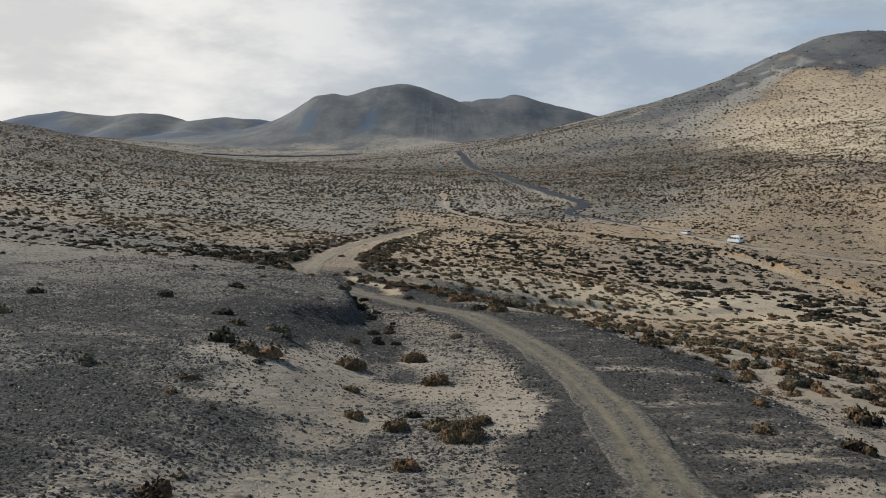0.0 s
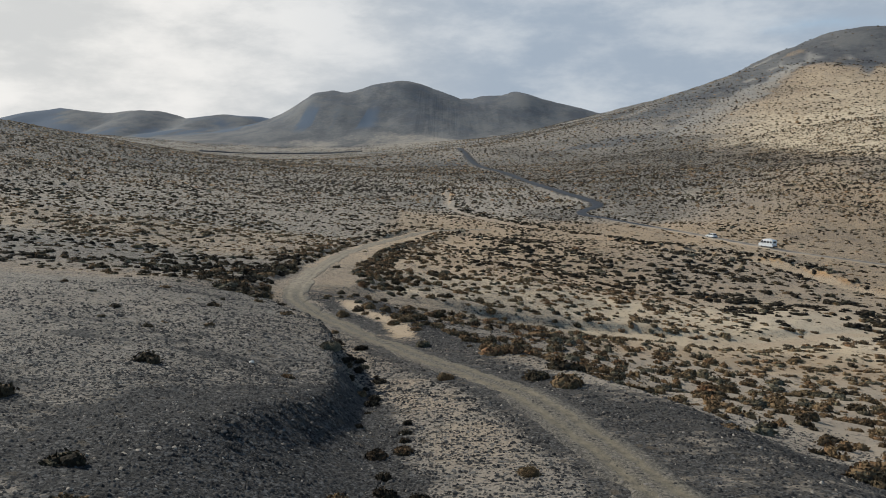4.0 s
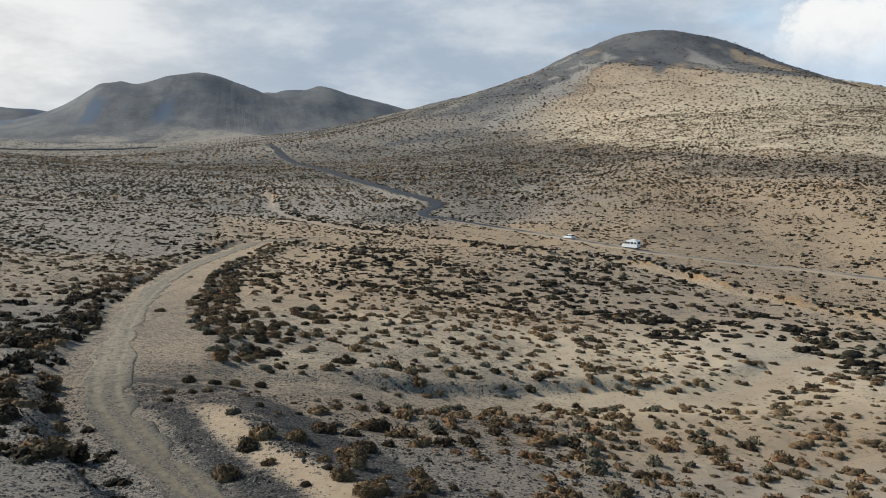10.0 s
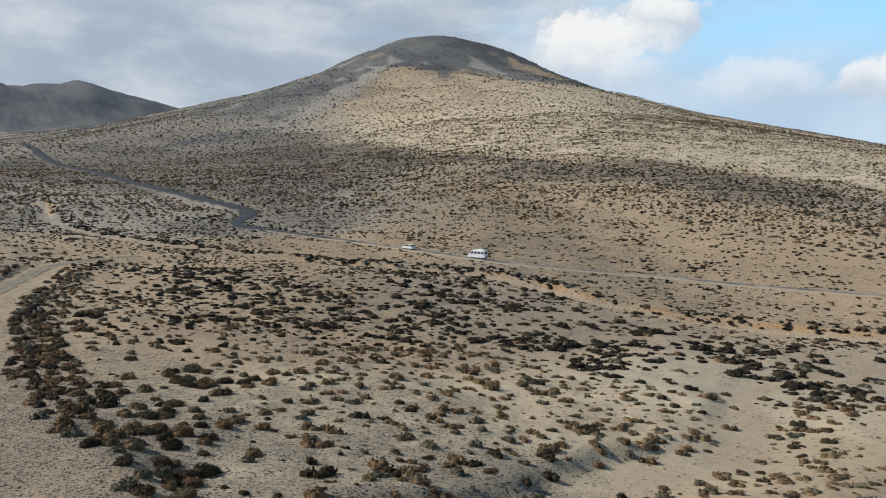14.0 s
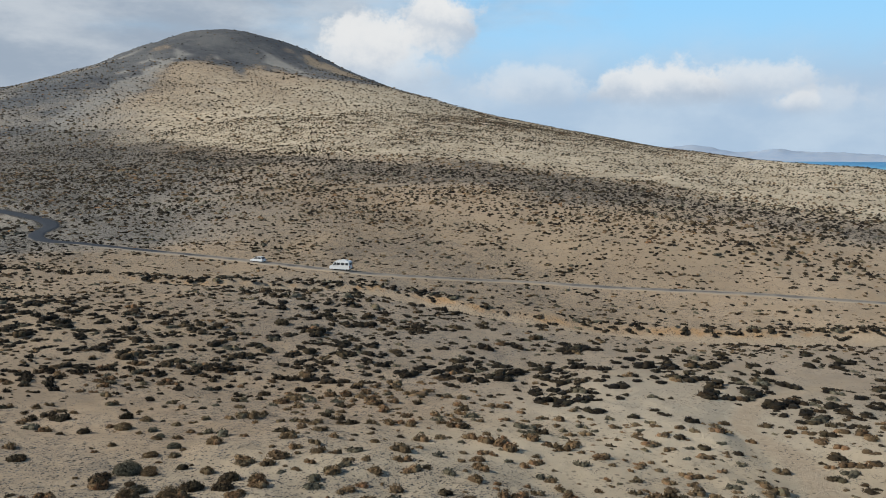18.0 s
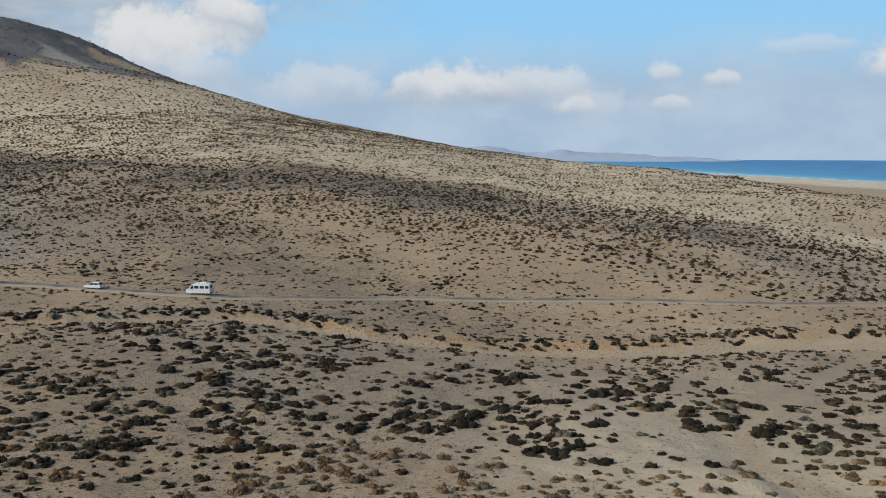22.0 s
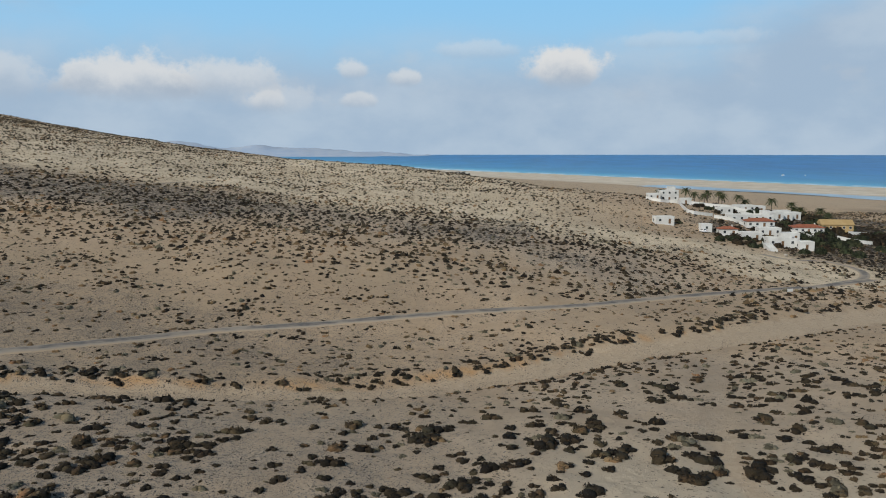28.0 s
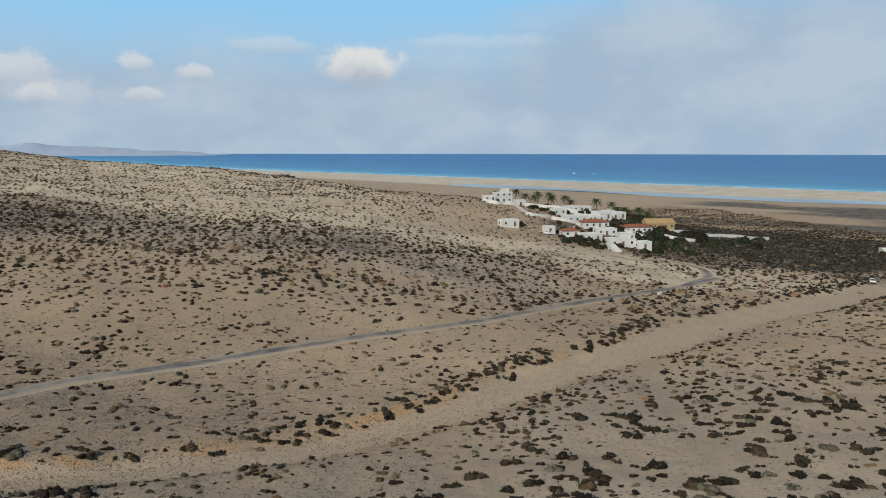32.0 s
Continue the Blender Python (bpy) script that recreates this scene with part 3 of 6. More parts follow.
LINES = {}
for _name, _pts in (("road", ROAD_LINE), ("track", TRACK_LINE), ("wash", WASH_LINE), ("gully", GULLY_LINE), ("lane", LANE_LINE), ("hill", HILL_LINE), ("far", FAR_LINE)):
    _l = smooth_line(_pts, 0.6)
    _z = land(_l[:, 0], _l[:, 1])
    _k = 27
    _z = np.convolve(np.pad(_z, _k // 2, mode="edge"), np.ones(_k) / _k, mode="valid")
    LINES[_name] = (_l, _z)


def track_half(y):
    """Half the width of the driven bed, wider past the bend."""
    return 1.05 + 0.5 * step_up(y, 70, 100)


def terrace_wide(y):
    """From the middle of the track to the rim of its terrace on the valley side."""
    return 4.0 + 1.2 * step_up(y, 92, 112) + 1.3 * step_up(y, 92, 100) * step_up(y, 113, 106) - 0.8 * step_up(y, 150, 185) - 1.2 * step_up(y, 185, 218)


def wash_half(x):
    """Half the width of the dry bed, which widens down the valley."""
    return 0.5 + 0.9 * step_up(x, 30, 80) + 3.4 * step_up(x, 85, 150)


def ground_height(x, y, detail=True):
    """The finished ground: the lie of the land, its roughness, and the cuts of track, road, wash and gully."""
    x, y = np.asarray(x, float), np.asarray(y, float)
    z = land(x, y)
    sea = to_sea(x, y)
    away = np.hypot(x - 20, y - 110)
    if detail:
        z = z + 1.3 * fractal(x, y, 23, 3, 3) * step_up(away, 20, 120) + 0.45 * fractal(x, y, 6.5, 3, 8) + 0.16 * fractal(x, y, 1.9, 2, 15)
        # rills and spurs of the higher hills
        high = step_up(z, 60, 130)
        rib = np.abs(fractal(x + 0.35 * y, y * 0.45, 75, 2, 31)) * 2 - 0.45
        z = z + high * 7 * rib * step_up(away, 400, 800)
        rib = np.abs(fractal(x + 40 * fractal(x, y, 300, 2, 36), y * 0.4 + 0.3 * x, 260, 2, 33)) * 2 - 0.5
        z = z + (26 * rib * step_up(z, 262, 215) + 5 * rib + 4 * fractal(x, y, 90, 3, 39)) * step_up(y, 1500, 1900) * step_up(z, 80, 150)
        rib = np.abs(fractal(x + 25 * fractal(x, y, 120, 2, 38), y * 0.2, 62, 3, 37)) * 2 - 0.5
        z = z + 0.4 * rib * step_up(y, 1500, 1900) * step_up(z, 60, 130) * step_up(z, 260, 190)
    # dry wash: a broad sandy bed with a steep bank on its far side
    line, lz = LINES["wash"]
    d, i, side = line_distance(x, y, line, 22)
    wob = 1.2 * fractal(x, y, 9, 3, 41)
    half = wash_half(line[i, 0])
    bed = lz[i] - 1.35 + 0.75 * step_up(line[i, 1], 205, 240)
    far_bank = np.where(side < 0, 1.7 + 1.6 * step_up(x, 60, 100), 7.0)
    t = step_up(d + wob, half, half + far_bank)
    z = np.where(d < 22, bed * (1 - t) + np.maximum(z, bed) * t, z)
    # gully with a low scarp
    line, lz = LINES["gully"]
    d, i, side = line_distance(x, y, line, 16)
    wob = 0.9 * fractal(x, y, 7, 3, 43)
    bed = lz[i] - 0.7 - 0.15 * step_up(line[i, 0], 2, 8) * step_up(line[i, 0], 26, 18) + 0.15 * step_up(line[i, 0], 14, 40) + 0.3 * step_up(line[i, 0], 40, 70)
    t = step_up(d + wob, np.where(side < 0, 2.0 - 1.1 * step_up(line[i, 0], 24, 34), 0.9), np.where(side < 0, 4.6 + 1.4 * fractal(x, y, 5, 3, 45), 8.0))
    fade = step_up(line[i, 0], -6, 6)
    z = np.where(d < 16, z + fade * (1 - t) * np.minimum(bed - z, 0), z)
    # dirt track on its terrace
    line, lz = LINES["track"]
    d, i, side = line_distance(x, y, line, 18)
    wide = np.where(side > 0, terrace_wide(line[i, 1]), 6.2 - 3.8 * step_up(line[i, 1], 43, 67))
    fade = step_up(line[i, 1], 262, 225)
    t = step_up(d + 0.6 * fractal(x, y, 5, 2, 47), wide, wide + np.where(side > 0, 3.0, 1.5 + 5.0 * step_up(line[i, 1], 46, 36)))
    sunk = 0.20 + 0.55 * step_up(line[i, 1], 44, 60) * step_up(line[i, 1], 100, 84)
    z = np.where(d < 18, z + fade * (1 - t) * (lz[i] - sunk + 0.06 * fractal(x, y, 2.5, 2, 5) - z), z)
    # the terrace breaks off in a low scarp above the gully's head
    brink = 96.6 + 0.18 * (x + 12) + 1.1 * fractal(x, y, 4, 3, 49)
    near = (np.abs(x) < 40) & (np.abs(y - 90) < 30)
    z = np.where(near, z - 0.35 * step_up(x, -15.0, -11.5) * step_up(x, 8, -2) * step_up(brink - y, 0, 1.8) * step_up(y, 85.5, 93), z)
    for name, w, soft in (("road", 2.9, 3.6), ("lane", 2.6, 3.0), ("hill", 1.8, 2.5)):
        line, lz = LINES[name]
        d, i, side = line_distance(x, y, line, 14)
        t = step_up(d, w, w + soft)
        z = np.where(d < 14, z + (1 - t) * (lz[i] + (-0.5 if name == "hill" else 0.2 * step_up(y, 262, 300) - 0.05) - z), z)
    # beach and sea bed
    flat = step_up(sea, -330, -120)
    z = z * (1 - flat) + flat * (1.4 + 0.7 * fractal(x, y, 160, 2, 51) - 0.6 * step_up(sea, -230, -130) * step_up(sea, -70, -130))
    return z - 6.0 * step_up(sea, 60, 135)


def axis(low, high, fine, grow, reach):
    """Grid lines: even between low and high, then wider and wider out to the reach."""
    mid = np.arange(low, high + fine, fine)
    out, s, v = [], fine, high
    while v < reach:
        s *= grow
        v += s
        out.append(v)
    inn, s, v = [], fine, low
    while v > -reach:
        s *= grow
        v -= s
        inn.append(v)
    return np.array(inn[::-1] + list(mid) + out)


def mesh_from_grid(name, gx, gy, gz, attrs=None):
    ny, nx = gx.shape
    me = bpy.data.meshes.new(name)
    n = nx * ny
    me.vertices.add(n)
    me.vertices.foreach_set("co", (PLAN * np.stack([gx, gy, gz], -1)).astype(np.float32).ravel())
    a = (np.arange(ny - 1)[:, None] * nx + np.arange(nx - 1)[None]).ravel()
    quads = np.stack([a, a + 1, a + nx + 1, a + nx], -1).astype(np.int32)
    me.loops.add(quads.size)
    me.loops.foreach_set("vertex_index", quads.ravel())
    me.polygons.add(len(quads))
    me.polygons.foreach_set("loop_start", np.arange(0, quads.size, 4, dtype=np.int32))
    me.polygons.foreach_set("use_smooth", np.ones(len(quads), bool))
    me.update(calc_edges=True)
    for key, values in (attrs or {}).items():
        me.attributes.new(key, "FLOAT", "POINT").data.foreach_set("value", np.ravel(values).astype(np.float32))
    return me


CONE = (505, 965)
BROW = smooth_line(((60, 700), (140, 570), (182, 450), (194, 365), (226, 318), (240, 275), (236, 225), (230, 190), (221, 155), (212, 128), (204, 105)), 4)
BELT = smooth_line(((40, 700), (110, 560), (165, 440), (184, 365), (204, 312), (220, 270), (224, 238), (219, 205), (215, 175), (206, 145), (197, 115)), 6)


# thickets: a line of big dark bushes in the hollow, and a second one nearer the wash
THICKET = smooth_line(((64, 196), (58, 180), (53, 166), (55, 152), (52, 137), (58, 127), (68, 119), (80, 111)), 2)


COVER = {}


def build_ground():
    xs, ys = axis(-26, 50, 0.44, 1.03, 3900), axis(8, 150, 0.44, 1.03, 3900)
    gx, gy = np.meshgrid(xs, ys)
    gz = ground_height(gx, gy)
    sea = to_sea(gx, gy)
    dt, it, st = line_distance(gx, gy, LINES["track"][0], 30)
    dw, iw, sw = line_distance(gx, gy, LINES["wash"][0], 22)
    dg, ig, sg = line_distance(gx, gy, LINES["gully"][0], 16)
    slope_y, slope_x = np.gradient(gz, ys, xs)
    steep = np.hypot(slope_x, slope_y)
    patch = fractal(gx, gy, 60, 4, 61)
    rough = fractal(gx, gy, 5, 4, 63)
    # stony hillside on the left of the track
    left = step_up(-(gx + 2 - 0.15 * gy) + 6 * patch, -4, 8) * step_up(gy, 150, 95)
    right_of = np.where(st > 0, dt, -dt)
    right_of = np.where((dt >= 30) & (gx > 0), 30, right_of)

    def pool(cx, cy, rx, ry, ragged=0.9):
        return step_up(np.hypot((gx - cx) / rx, (gy - cy) / ry) + ragged * rough, 1.2, 0.65)

    # near slope: streaks of sand through dark gravel, and one black tongue of it above the cut
    vein = fractal(gx * 0.3 + 0.12 * gy, gy + 0.25 * gx, 2.6, 3, 73)
    sandy = np.maximum.reduce([pool(-2.8, 15.5, 2.4, 4.2), pool(-2.6, 21, 2.0, 2.4, 1.4), pool(-5.6, 25.3, 2.6, 1.2), pool(-3.9, 27.2, 1.7, 2.0, 1.3), pool(-4.4, 31.6, 0.9, 2.4), pool(-0.6, 33, 1.4, 4), pool(-0.5, 26, 1.4, 1.6), pool(1.4, 31, 1.0, 5.0), pool(2.0, 24, 0.9, 4.0), pool(11.6, 24, 0.8, 6, 0.6),
                               pool(-4.4, 22.2, 2.5, 1.9, 0.8), pool(-3.4, 19.6, 1.8, 1.6, 0.9), 0.8 * step_up(vein, 0.03, 0.16) * step_up(gy, 34, 27) * step_up(gx, -10, -6)])
    tongue = np.maximum(pool(-6.6, 36.5, 4.6, 8.2, 0.9), pool(-4.0, 46, 2.0, 8))
    black = np.maximum.reduce([tongue, pool(-9.5, 19.0, 4.0, 3.4, 1.3) * step_up(vein - 0.2 * step_up(gx, -7, -10), 0.12, -0.06), 0.55 * pool(-14, 32, 5, 6, 1.5), pool(-8.0, 14.2, 4.2, 3.6, 1.1), 0.75 * pool(-1.9, 20.5, 0.5, 3.0, 0.5), pool(-1.4, 27.5, 0.6, 3.4, 0.5), pool(-2.2, 34.0, 0.6, 3.0, 0.5), 0.6 * pool(-19, 20, 6, 3)])
    fan = step_up(np.abs(right_of + 3.6), 2.4, 1.0) * step_up(gy, 25, 36) * step_up(gy, 74, 60)
    terrace = step_up(dt - terrace_wide(gy), 1.2, -0.4) * (st > 0) * step_up(gy, 90, 104) * step_up(gy, 215, 190)
    berm = step_up(np.abs(right_of - 1.9 - 1.7 * step_up(gy, 63, 76) + 0.9 * rough), 1.1, 0.4) * step_up(gy, 62, 67) * step_up(gy, 89, 83)
    gravel = np.clip(left * (0.62 + 0.4 * step_up(gy, 60, 36)) * (1 - 0.8 * sandy) + 0.62 * fan + 0.12 * terrace + 0.35 * step_up(dt, 13, 7) * step_up(gy, 100, 70) * (1 - sandy)
                     + 0.5 * patch * step_up(np.hypot(gx, gy - 60), 40, 120) - 0.5 * berm, 0, 1) * (1 - 0.25 * fan)
    wider = step_up(gy, 52, 38)
    shoulder = step_up(np.abs(right_of - 2.0 - 2.4 * wider + 1.2 * rough), 1.7 + 2.2 * wider, 0.8 + 2.0 * wider) * step_up(gy, 76, 62)
    lower = step_up(np.abs(right_of - 3.5 - 3.3 * step_up(gy, 62, 79) + 1.0 * rough), 1.8, 0.8) * step_up(gy, 54, 64) * step_up(gy, 96, 84)
    upper = step_up(np.abs(right_of - 1.0 - 1.0 * step_up(gy, 64, 76) + 0.8 * rough), 0.8, 0.3) * step_up(gy, 62, 68) * step_up(gy, 92, 84)
    kerb = step_up(np.abs(right_of + 2.1 + 1.0 * rough), 1.5, 0.5) * step_up(gy, 34, 24)
    dark = np.clip(np.maximum.reduce([0.95 * black, 0.72 * shoulder, 1.0 * lower, 0.95 * upper, 0.08 * terrace, 0.9 * kerb, 0.75 * step_up(dt, 2.6, 1.7) * step_up(gy, 72, 60)]) * (1 - 0.8 * sandy) * (1 - 0.75 * fan) - 0.6 * berm, 0, 1)
    rubble = step_up(np.abs(right_of - 4.0 + 1.5 * rough), 4.0, 2.6) * step_up(gy, 60, 68) * step_up(gy, 99, 93)
    dark = np.clip(np.maximum(dark, 0.5 * rubble) - 0.6 * berm, 0, 1)
    gravel = np.clip(np.maximum(gravel, 0.6 * rubble) - 0.5 * berm, 0, 1)
    ochre = np.clip(1.0 * step_up(steep + 0.2 * rough, 0.25, 0.6) * step_up(dw + 2 * rough, 9, 5) * (sw < 0) * (0.85 + 0.15 * step_up(gx, 40, 70)) + 0.36 * step_up(dw + 4 * rough, 11, 4) * step_up(gx, 150, 90) * step_up(gy, 200, 160) + 0.35 * berm, 0, 1)
    silt = np.clip(step_up(dw + 1.6 * fractal(gx, gy, 6, 3, 71) - wash_half(gx), 1.6, 0.2) + step_up(dg + rough, 2.2, 0.7) * (0.3 + 0.5 * step_up(gx, 24, 34)) * step_up(gx, 90, 60) + 0.6 * step_up(sea, -420, -300) + 0.8 * berm + 0.45 * terrace + 0.5 * fan * step_up(rough, -0.3, 0.1) * step_up(gy, 30, 44), 0, 1)
    silt = silt * np.where(dw < 12, 1 - 0.6 * step_up(gx, 66, 48), 1)
    turn, out = np.arctan2(gx - CONE[0], gy - CONE[1]), np.hypot(gx - CONE[0], gy - CONE[1])
    streak = fractal(turn * 260, out * 0.16, 42, 4, 64)
    # cone's left side, where cloud shade is put into the ground colour
    shaded_side = step_up(gy - 0.9 * gx + 60 * patch, CONE[1] - 0.9 * CONE[0] - 230, CONE[1] - 0.9 * CONE[0] + 130)
    dull = step_up(np.hypot((gx - 95) / 120, (gy - 500) / 190) + 0.6 * fractal(gx, gy, 60, 3, 85), 1.1, 0.6)
    basin = step_up(gx, -10, 8) * step_up(gy + 20 * patch, 128, 150) * step_up(gy, 330, 290) * step_up(gx, 150, 100)
    # extra gravel on left hillside and cone side paints cloud shade as grey
    gravel = np.clip(gravel + 0.25 * basin * step_up(gx - 0.2 * gy, -36, -12) + 0.36 * step_up(gx, 4, -14) * step_up(gy, 96, 116) * step_up(gy, 900, 500) + 0.6 * dull + 0.55 * shaded_side * step_up(gz, 28, 55) * step_up(gy, 1500, 1200), 0, 1)
    dark = np.clip(dark + 0.3 * dull, 0, 1)
    dbrow, ibrow, sbrow = line_distance(gx, gy, BROW, 700)
    # painted sunlight: slope beyond the brow, plain by the track, faintly the left hillside
    sunlit = step_up(np.where(sbrow < 0, dbrow, -dbrow) + 30 * fractal(gx, gy, 40, 3, 87), 2, 30) * (1 - shaded_side) * step_up(gz + 40 * patch, 150, 70) * step_up(sea, -400, -520) * step_up(gy - 110 * step_up(gx, 225, 275) * step_up(gx, 420, 380), -20, 60)
    sunlit = np.maximum(sunlit, 0.75 * step_up(gx + 3 * patch, -12, -4) * step_up(gx, 75, 50) * step_up(gy, 86, 106) * step_up(gy + 12 * patch, 142, 125) * step_up(right_of, 5.5, 8))
    sunlit = np.maximum(sunlit, 0.2 * step_up(gx, 4, -10) * step_up(gy, 96, 116) * step_up(gy, 420, 300))
    # ash-grey ground, partly cool cloud shade put into the colour: the left hillside, the head of the valley and the
    # hollows beside the road
    tan_band = step_up(np.abs(gy - 166 - 0.12 * gx + 30 * patch), 26, 12)
    grey = 0.75 * step_up(gx + 8 * patch, -14, -22) * step_up(gy, 84, 104) * (1 - 0.75 * tan_band * step_up(gx, -10, -20))
    grey = np.maximum(grey, 0.9 * step_up(gy + 60 * patch - 0.5 * np.abs(gx - 20), 205, 275) * step_up(gx - 0.30 * gy + 40 * patch, 70, -10))
    grey = np.maximum(grey, 0.8 * step_up(gx, -4, -12) * step_up(gy, 92, 74) * (1 - sandy))
    grey = np.maximum(grey, 0.95 * step_up(gy + 100 * patch, 480, 800) * step_up(gx - 0.12 * gy, 120, 20))
    grey = np.maximum(grey, 0.55 * step_up(right_of, 3, 7) * step_up(gy + 10 * patch, 90, 76) * step_up(gx, 60, 40))
    grey = np.maximum(grey, 0.7 * step_up(np.abs(gx), 20, 10) * step_up(gy, 66, 48))
    brushy = step_up(line_distance(gx, gy, THICKET, 40)[0] + 14 * patch, 30, 12)
    grey = np.maximum(grey, 0.3 * brushy)
    belt = step_up(line_distance(gx, gy, BELT, 70)[0] + 40 * fractal(gx, gy, 30, 4, 83), 44, 14)
    grey = np.maximum(grey, 0.4 * belt * (1 - sunlit))
    nook = np.maximum(step_up(np.hypot((gx - 70) / 15, (gy - 335) / 38) + 0.8 * rough, 1.2, 0.6), step_up(np.hypot((gx - 37) / 13, (gy - 281) / 20) + 0.8 * rough, 1.2, 0.6))
    dark = np.maximum(dark, 0.45 * nook)
    dr, ir, sr = line_distance(gx, gy, LINES["road"][0], 14)
    # far road's verges darkened; the bank's shade is put into the colour
    dark = np.maximum(dark, 0.8 * step_up(dr + 1.5 * rough, 4.2, 2.6) * step_up(gy, 268, 300))
    dark = np.maximum(dark, 0.63 * left * step_up(rough + 0.6 * vein, -0.25, 0.25) * step_up(gy, 58, 42) * (1 - sandy) * (1 - fan))
    # rock streaks on that side, thickened to darken it like cloud shade
    flank = (0.35 + 0.65 * step_up(streak, -0.1, 0.25)) * step_up(gz + 30 * patch, 42, 72) * shaded_side
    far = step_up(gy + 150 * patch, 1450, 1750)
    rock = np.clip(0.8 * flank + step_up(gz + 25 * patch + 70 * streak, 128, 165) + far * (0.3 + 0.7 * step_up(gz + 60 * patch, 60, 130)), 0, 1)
    # haze of the far range painted as blue-grey patches on its rock, with dark chutes on its left shoulder
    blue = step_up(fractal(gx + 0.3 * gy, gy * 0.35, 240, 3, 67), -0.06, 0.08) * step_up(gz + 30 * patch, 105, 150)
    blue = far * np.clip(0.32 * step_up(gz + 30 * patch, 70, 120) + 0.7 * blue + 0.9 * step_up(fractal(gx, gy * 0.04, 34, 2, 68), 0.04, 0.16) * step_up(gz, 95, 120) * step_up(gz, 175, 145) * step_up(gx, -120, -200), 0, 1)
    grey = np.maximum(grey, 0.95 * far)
    # pale scree in ribs round the cone
    scree = (step_up(fractal(turn * 420 + 0.25 * out, out * 0.10, 42, 3, 66), 0.08, 0.24) * step_up(gz, 185, 150) * step_up(gy, 1500, 1300))
    along = gx * 0.785 + gy * 0.62
    wet = step_up(fractal(along * 0.3, sea, 130, 4, 77) + 0.34, 0.0, 0.3) * step_up(sea, -560, -400) * step_up(sea, -190, -240) * step_up(along, 520, 380)
    scrub = step_up(np.hypot((gx - 310) / 115, (gy + 30) / 75) + 0.5 * fractal(gx, gy, 30, 3, 79), 1.1, 0.75)
    db, ib, sb = line_distance(gx, gy, BELT, 60)
    scrub = np.maximum(scrub, 0.6 * step_up(np.hypot((gx - 305) / 75, (gy - 40) / 48) + 0.6 * fractal(gx, gy, 20, 3, 80), 1.1, 0.75))
    # ground darkened for cloud shade under the scrub, and partly along the belt
    dark = np.maximum(np.maximum(dark, 0.95 * scrub), 0.46 * step_up(db + 60 * fractal(gx, gy, 30, 4, 83), 36, 4))
    bar = step_up(sea + 40 * fractal(along, sea * 2, 90, 3, 53), -170, -105)
    silt = np.clip(silt + bar, 0, 1)
    COVER.update(x=xs, y=ys, stones=np.clip(0.10 + 0.2 * fan + 0.55 * gravel + 0.9 * dark - 0.5 * silt, 0, 1))
    me = mesh_from_grid("ground", gx, gy, gz, {"gravel": gravel, "dark": dark, "ochre": ochre, "silt": silt, "rock": rock, "wet": wet, "sunlit": sunlit, "grey": grey, "scree": scree, "blue": blue, "bar": 0.9 * bar * step_up(sea, 96, 84)})
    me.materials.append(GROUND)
    return tagged(new("ground", me), "pale sandy desert ground with stony patches and dry channels", "ground", kind="structure")


ground = build_ground()


def ribbon(name, line_name, half, lift, material, label, columns=9, crown=0.0, ends=(0, 1), ruts=0.0, ragged=0.0, step=1.5):
    """A strip along a line; where it is ragged its edges dip in and out of the ground."""
    line, _ = LINES[line_name]
    if step != 1.5:
        far = np.concatenate([[0], np.cumsum(np.hypot(*np.diff(line, axis=0).T))])
        s = np.arange(far[-1] * ends[0], far[-1] * ends[1], step)
        line = np.stack([np.interp(s, far, line[:, 0]), np.interp(s, far, line[:, 1])], -1)
    t = np.gradient(line, axis=0)
    k = 7
    t = np.stack([np.convolve(np.pad(t[:, c], k // 2, mode="edge"), np.ones(k) / k, mode="valid") for c in (0, 1)], -1)
    t /= np.linalg.norm(t, axis=1)[:, None]
    u = np.linspace(-1, 1, columns)
    if line_name == "track":
        half = track_half(line[:, 1])[:, None]
    gx = line[:, 0, None] + t[:, 1, None] * u * half
    gy = line[:, 1, None] - t[:, 0, None] * u * half
    gz = ground_height(gx, gy)
    if ragged:
        sink = step_up(np.abs(u)[None] + ragged * fractal(gx, gy, 2.6, 3, 81), 0.74, 1.05)
        gz = gz + lift * (1 - 4.0 * sink) - ruts * np.exp(-((np.abs(u) - 0.36) / 0.12) ** 2)
    else:
        gz = 0.4 * gz + 0.6 * gz.mean(1, keepdims=True) + lift + crown * (1 - u ** 2)
    for c in (0, -1):
        gz[:, c] -= lift + 0.05
    dust = np.clip(1.1 * np.abs(u)[None] ** 3 * (0.25 + 0.75 * step_up(gy, 300, 265)) + 0.5 * fractal(gx, gy, 5, 3, 82) * step_up(gy, 300, 260), 0, 1)
    me = mesh_from_grid(name, gx, gy, gz, {"across": u[None] + 0 * gx, "dust": dust + 0.54 * step_up(line[:, 1, None], 278, 238), "worn": 0.85 * step_up(gy, 84, 100)})
    me.materials.append(material)
    return tagged(new(name, me), label, "road", kind="structure")


ribbon("dirt_track", "track", 1.8, 0.06, TRACK, "dusty gravel track with two worn wheel ruts", 25, 0, (0.04, 0.86), 0.03, 0.75, 0.3)
ribbon("road", "road", 2.0, 0.16, ASPHALT, "narrow grey asphalt road with sandy edges", 9, 0.05)
ribbon("road_lane", "lane", 1.5, 0.10, ASPHALT, "short dusty lane to the houses", 7, 0.03)


ribbon("hill_track", "hill", 1.3, 0.10, TRACK, "narrow dirt track cut across the far slope", 7, 0.03)


